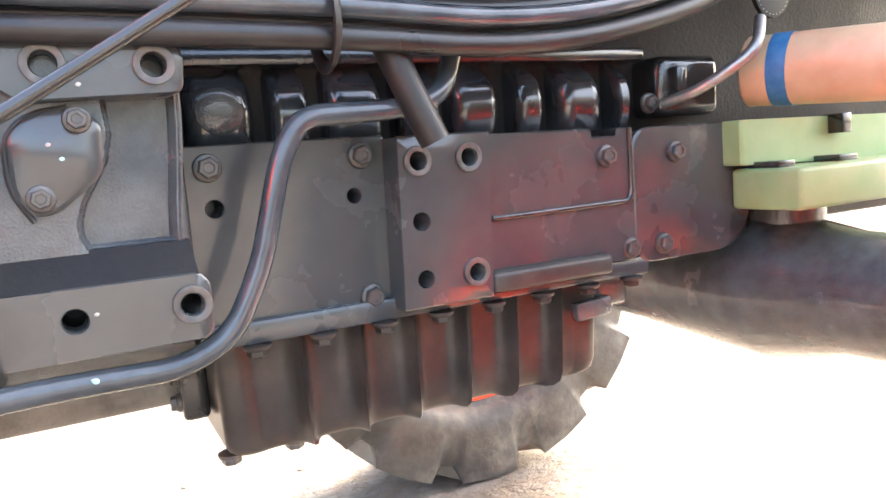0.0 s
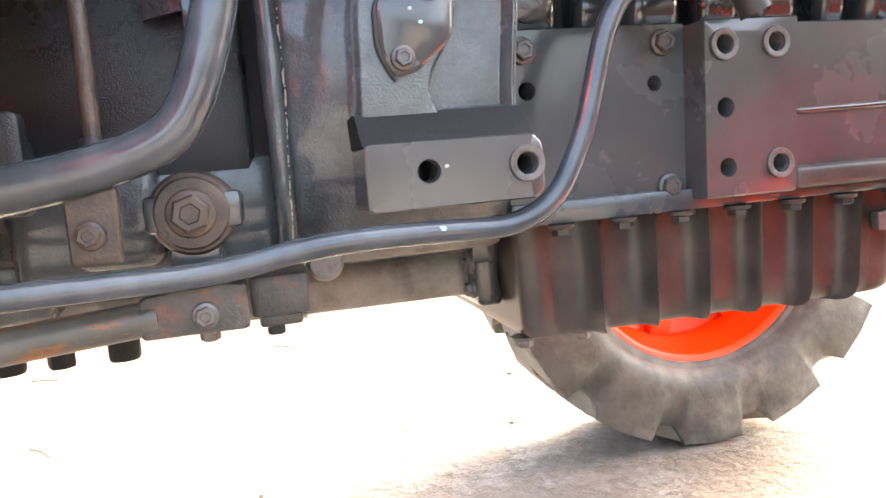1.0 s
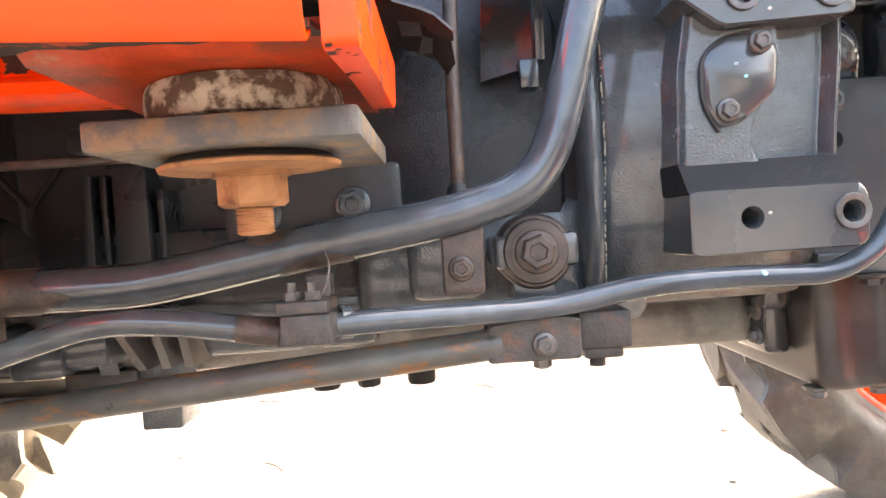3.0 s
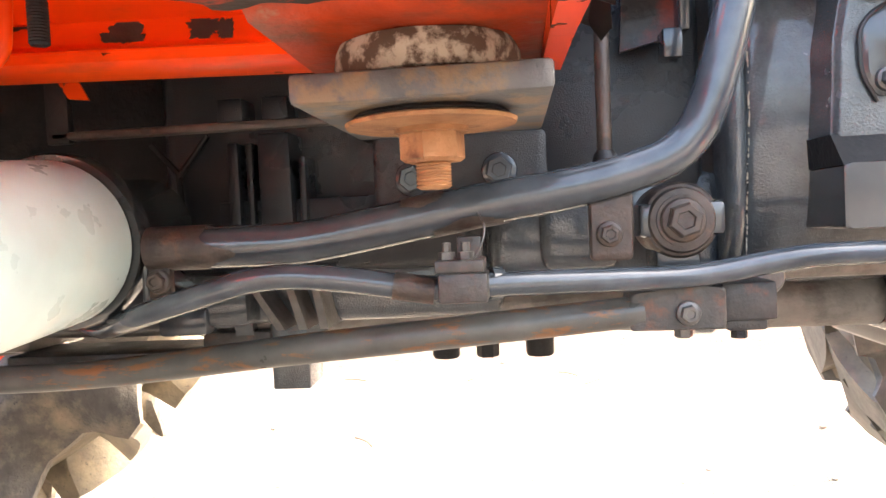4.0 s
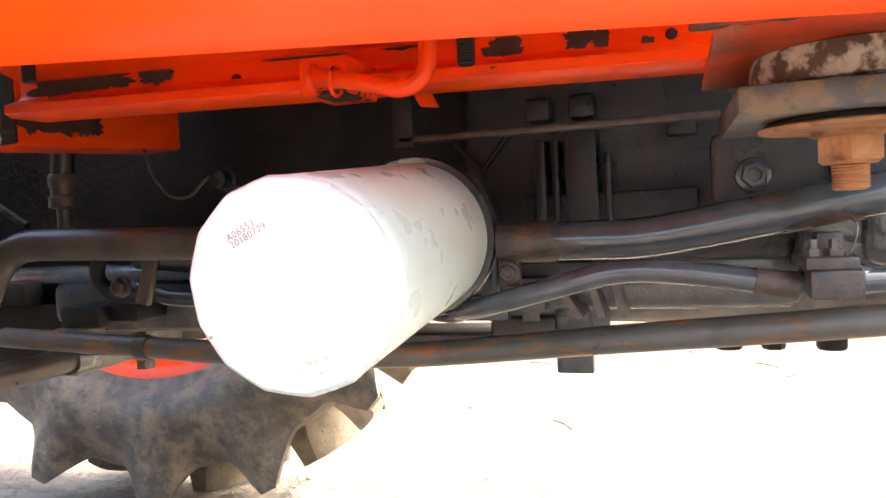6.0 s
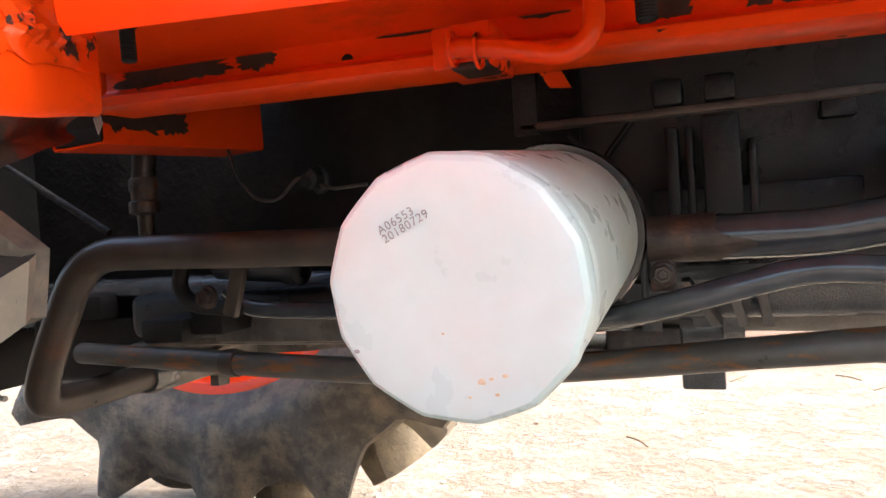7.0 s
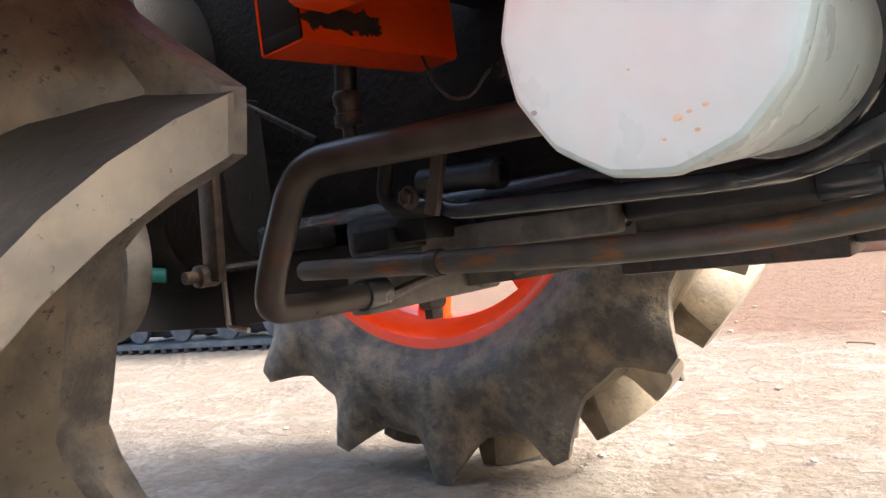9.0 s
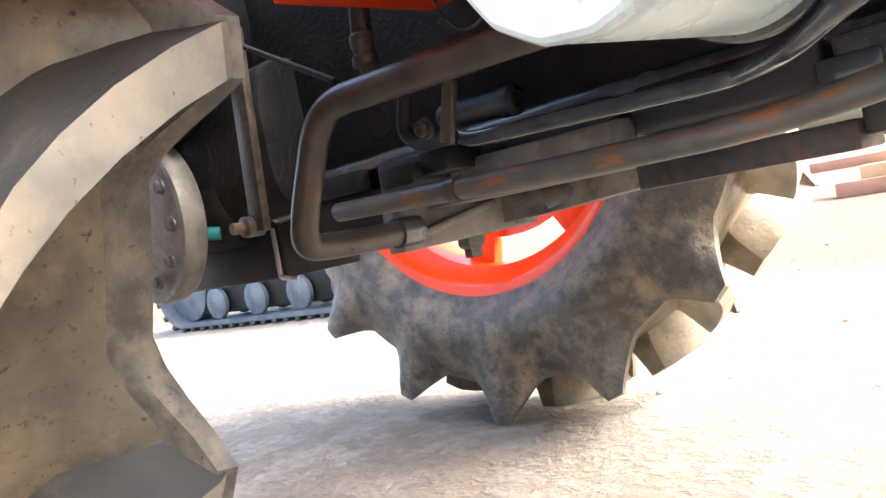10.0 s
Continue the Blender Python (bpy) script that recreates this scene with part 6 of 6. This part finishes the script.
bolt(stay2, facing(-0.914, -0.027, 0.440), "m8", "bolt_brown")
bm = bmesh.new()
lathe(bm, [(0.011, 0.0), (0.011, 0.07), (0.0125, 0.072), (0.0125, 0.086), (0.007, 0.088), (0.007, 0.08), (0, 0.08)], along((-0.965, 0.055, 0.458), (-0.882, 0.045, 0.4526)), 20)
part("rear_port", bm, "case_black", transmission)
bm = bmesh.new()
box(bm, (-0.995, -0.01, 0.404), (-0.955, 0.05, 0.422), 0.003)
box(bm, (-0.955, 0.0, 0.408), (-0.925, 0.05, 0.428), 0.003)
part("valve_block", bm, "core_shade_paint", transmission)
for xa, ya, za, xb, yb, zb, r in ((-1.22, -0.02, 0.62, -0.965, -0.062, 0.490, 0.0026),):
    b2 = bmesh.new()
    sweep(b2, [(xa, ya, za), ((xa + xb) / 2, (ya + yb) / 2 - 0.004, (za + zb) / 2), (xb, yb, zb)], r, 12)
    part("cable", b2, "grime_shade_black", transmission)

bm = bmesh.new()
sweep(bm, filleted([(-0.955, -0.012, 0.62), (-0.965, -0.020, 0.565), (-0.970, -0.021, 0.525)], 0.02), 0.0088, 14)
drop_hose = part("drop_hose", bm, "hose", transmission, "black hose running down to a steel fitting")
bm = bmesh.new()
lathe(bm, [(0.0092, 0.0), (0.0104, -0.002), (0.0104, -0.009), (0.0092, -0.011), (0.0092, -0.017), (0.0112, -0.018), (0.0112, -0.026), (0.006, -0.028), (0.006, -0.05)], Matrix.Translation((-0.970, -0.021, 0.530)), 18)
part("hose_fitting", bm, "clamp_steel", transmission, "dark steel hose fitting")
bm = bmesh.new()
sweep(bm, filleted([(-0.915, 0.01, 0.548), (-0.900, 0.0, 0.523), (-0.886, 0.0, 0.507), (-0.868, 0.0, 0.505), (-0.850, 0.0, 0.521), (-0.838, 0.0, 0.519), (-0.826, 0.0, 0.510), (-0.80, 0.01, 0.512)], 0.008), 0.0013, 8)
part("loose_wire", bm, "bolt_steel", transmission, "thin loose wire hanging below the cross member")
bm = bmesh.new()
lathe(bm, [(0.010, 0.0), (0.010, 0.004), (0.007, 0.005), (0.007, 0.016), (0.0, 0.017)], facing(-0.838, 0.01, 0.518), 14)
part("wire_boss", bm, "case_black", transmission)

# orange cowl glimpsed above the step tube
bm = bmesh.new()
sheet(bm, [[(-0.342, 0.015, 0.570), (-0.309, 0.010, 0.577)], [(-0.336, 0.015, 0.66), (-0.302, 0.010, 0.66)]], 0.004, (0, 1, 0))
# Cowl's dark red is the shade behind the tube, put into the colour.
cowl = part("engine_cowl", bm, "grimy_shaded_orange", tractor, "reddish-orange engine cowl, shade put into its dark colour")
bm = bmesh.new()
box(bm, (-0.310, -0.004, 0.577), (-0.304, 0.014, 0.66), 0.001)
box(bm, (-0.320, -0.006, 0.561), (-0.309, 0.012, 0.578), 0.001)
part("cowl_edge", bm, "tube_paint", cowl)

# ---- things behind the tractor ----
def make_excavator():
    root = thing("excavator", "parked excavator undercarriage with grey rubber tracks", "excavator", at=(-4.08, 1.95, 0))
    root.rotation_euler = (0, 0, radians(5))
    n = 96
    L, r = 0.85, 0.22
    pts = []
    for k in range(n):
        s = k / n * (4 * L + 2 * math.pi * r)
        if s < 2 * L:
            pts.append((L - s, 0.02, math.pi))
        elif s < 2 * L + math.pi * r:
            a = (s - 2 * L) / r
            pts.append((-L - r * math.sin(a), 0.02 + r - r * math.cos(a), math.pi + a))
        elif s < 4 * L + math.pi * r:
            pts.append((-L + s - 2 * L - math.pi * r, 0.02 + 2 * r, 0))
        else:
            a = (s - 4 * L - math.pi * r) / r
            pts.append((L + r * math.sin(a), 0.02 + r + r * math.cos(a), a))
    bm = bmesh.new()
    ring = [[bm.verts.new((x, y, z)) for y in (-0.15, 0.15)] for x, z, a in pts]
    inner = [[bm.verts.new((x * 0.985, y, 0.24 + (z - 0.24) * 0.88)) for y in (-0.15, 0.15)] for x, z, a in pts]
    for k in range(n):
        j = (k + 1) % n
        bm.faces.new((ring[k][0], ring[j][0], ring[j][1], ring[k][1]))
        bm.faces.new((inner[k][0], inner[k][1], inner[j][1], inner[j][0]))
        for s in (0, 1):
            bm.faces.new((ring[k][s], inner[k][s], inner[j][s], ring[j][s]))
    belt = part("track", bm, "track_steel", root, "grey rubber track belt")
    pad = None
    for k in range(0, n, 2):
        x, z, a = pts[k]
        m = Matrix.Translation((x, 0, z)) @ Matrix.Rotation(a, 4, "Y")
        if pad is None:
            b2 = bmesh.new()
            box(b2, (-0.016, -0.16, -0.004), (0.016, 0.16, 0.024), 0.004, 1)
            pad = part("track_pad", b2, "track_rubber", belt)
            pad.matrix_basis = m
        else:
            share(pad, belt, m)
    roll = None
    for x in (-0.52, -0.14, 0.24, 0.60):
        m = Matrix.Translation((x, 0, 0.145))
        if roll is None:
            b2 = bmesh.new()
            lathe(b2, [(0.0, -0.135), (0.026, -0.135), (0.030, -0.118), (0.034, -0.104), (0.066, -0.100), (0.070, -0.112), (0.086, -0.112), (0.095, -0.104), (0.095, -0.078), (0.058, -0.06), (0.058, 0.06), (0.095, 0.078), (0.095, 0.104), (0.03, 0.12), (0, 0.12)], Matrix.Rotation(radians(90), 4, "X"), 24)
            roll = part("roller", b2, "track_steel", root, "steel track roller")
            roll.matrix_basis = m
        else:
            share(roll, root, m)
    for x in (-0.85, 0.85):
        b2 = bmesh.new()
        lathe(b2, [(0.0, -0.10), (0.06, -0.10), (0.07, -0.08), (0.19, -0.07), (0.19, 0.07), (0.07, 0.08), (0, 0.10)], Matrix.Translation((x, 0, 0.24)) @ Matrix.Rotation(radians(90), 4, "X"), 32)
        part("idler", b2, "track_steel", root)
    bm = bmesh.new()
    box(bm, (-0.75, -0.06, 0.075), (0.75, 0.10, 0.35), 0.02)
    box(bm, (-0.6, 0.0, 0.30), (0.6, 1.2, 0.52), 0.03)
    part("track_frame", bm, "core_shade_paint", root)


make_excavator()

planks = thing("timber_plank", "stacked yellow and reddish timber planks lying on the ground", "planks", at=(-0.6, 4.95, 0))
for k, (dx, dy, z, w, h, mat, turn) in enumerate(((0, 0.12, 0.0, 0.16, 0.10, "red_timber", -2), (0.15, 0.15, 0.10, 0.14, 0.09, "timber", -3), (-0.2, 0.35, 0.19, 0.16, 0.07, "red_timber", -1))):
    bm = bmesh.new()
    box(bm, (-1.4 + dx, dy - w / 2, z - 0.004), (1.4 + dx, dy + w / 2, z + h), 0.008, 2, Matrix.Rotation(radians(turn), 4, "Z"))
    part("plank", bm, mat, planks)

bm = bmesh.new()
bmesh.ops.create_icosphere(bm, subdivisions=4, radius=1.0)
for v in bm.verts:
    v.co *= 1 + 0.25 * noise.noise(v.co * 1.6)
bmesh.ops.transform(bm, matrix=Matrix.Translation((0.52, 2.75, 0.05)) @ Matrix.Diagonal((0.17, 0.15, 0.10, 1)), verts=bm.verts[:])
tagged(part("clay_lump", bm, "clay"), "reddish-brown lump of dry clay on the yard", "clay")

rng = random.Random(7)
stone_meshes = []
for k in range(4):
    bm = bmesh.new()
    bmesh.ops.create_icosphere(bm, subdivisions=2, radius=1.0)
    for v in bm.verts:
        v.co *= 1 + 0.45 * noise.noise(v.co * 1.4 + Vector((k * 9, 0, 0)))
        v.co.z *= 0.55
    ob = part("pebble", bm, "pebble")
    tagged(ob, "small grey-brown pebble on the concrete", "pebble", "pebbles on the yard")
    stone_meshes.append(ob)
for k in range(40):
    s = rng.uniform(0.003, 0.010)
    at = Matrix.Translation((rng.uniform(-2.2, 0.6), rng.uniform(0.6, 2.6), s * 0.2)) @ Matrix.Rotation(rng.uniform(0, 6), 4, "Z") @ Matrix.Diagonal((s, s, s, 1))
    if k < 4:
        stone_meshes[k].matrix_basis = at
    else:
        o = new("pebble", stone_meshes[k % 4].data)
        o.matrix_basis = at
        tagged(o, "small grey-brown pebble on the concrete", "pebble", "pebbles on the yard")
for k in range(5):
    x, y, a = rng.uniform(-1.1, -0.1), rng.uniform(0.9, 1.9), rng.uniform(0, 3)
    bm = bmesh.new()
    sweep(bm, [(x + math.cos(a) * d + 0.006 * math.sin(d * 40), y + math.sin(a) * d, 0.004 + 0.004 * abs(math.sin(d * 30))) for d in [0.012 * j for j in range(7)]], 0.0022, 6)
    tagged(part("twig", bm, "twig"), "short dry brown twig on the concrete", "twig", "twigs on the yard")

bm = bmesh.new()
rows = []
for q in range(6):
    rows.append([(-0.425 + 0.008 * k + 0.004 * noise.noise(Vector((k * 0.9, q * 1.1, 3))), -0.112 + 0.008 * q, 0.604 - 0.0042 * k - 0.002 * q + 0.009 * noise.noise(Vector((k * 0.8, q * 0.9, 8)))) for k in range(9)])
sheet(bm, rows, 0.0016, (0, 0.3, 1))
part("rubber_flap", bm, "rubber", tractor, "crumpled black rubber flap", smooth=20)
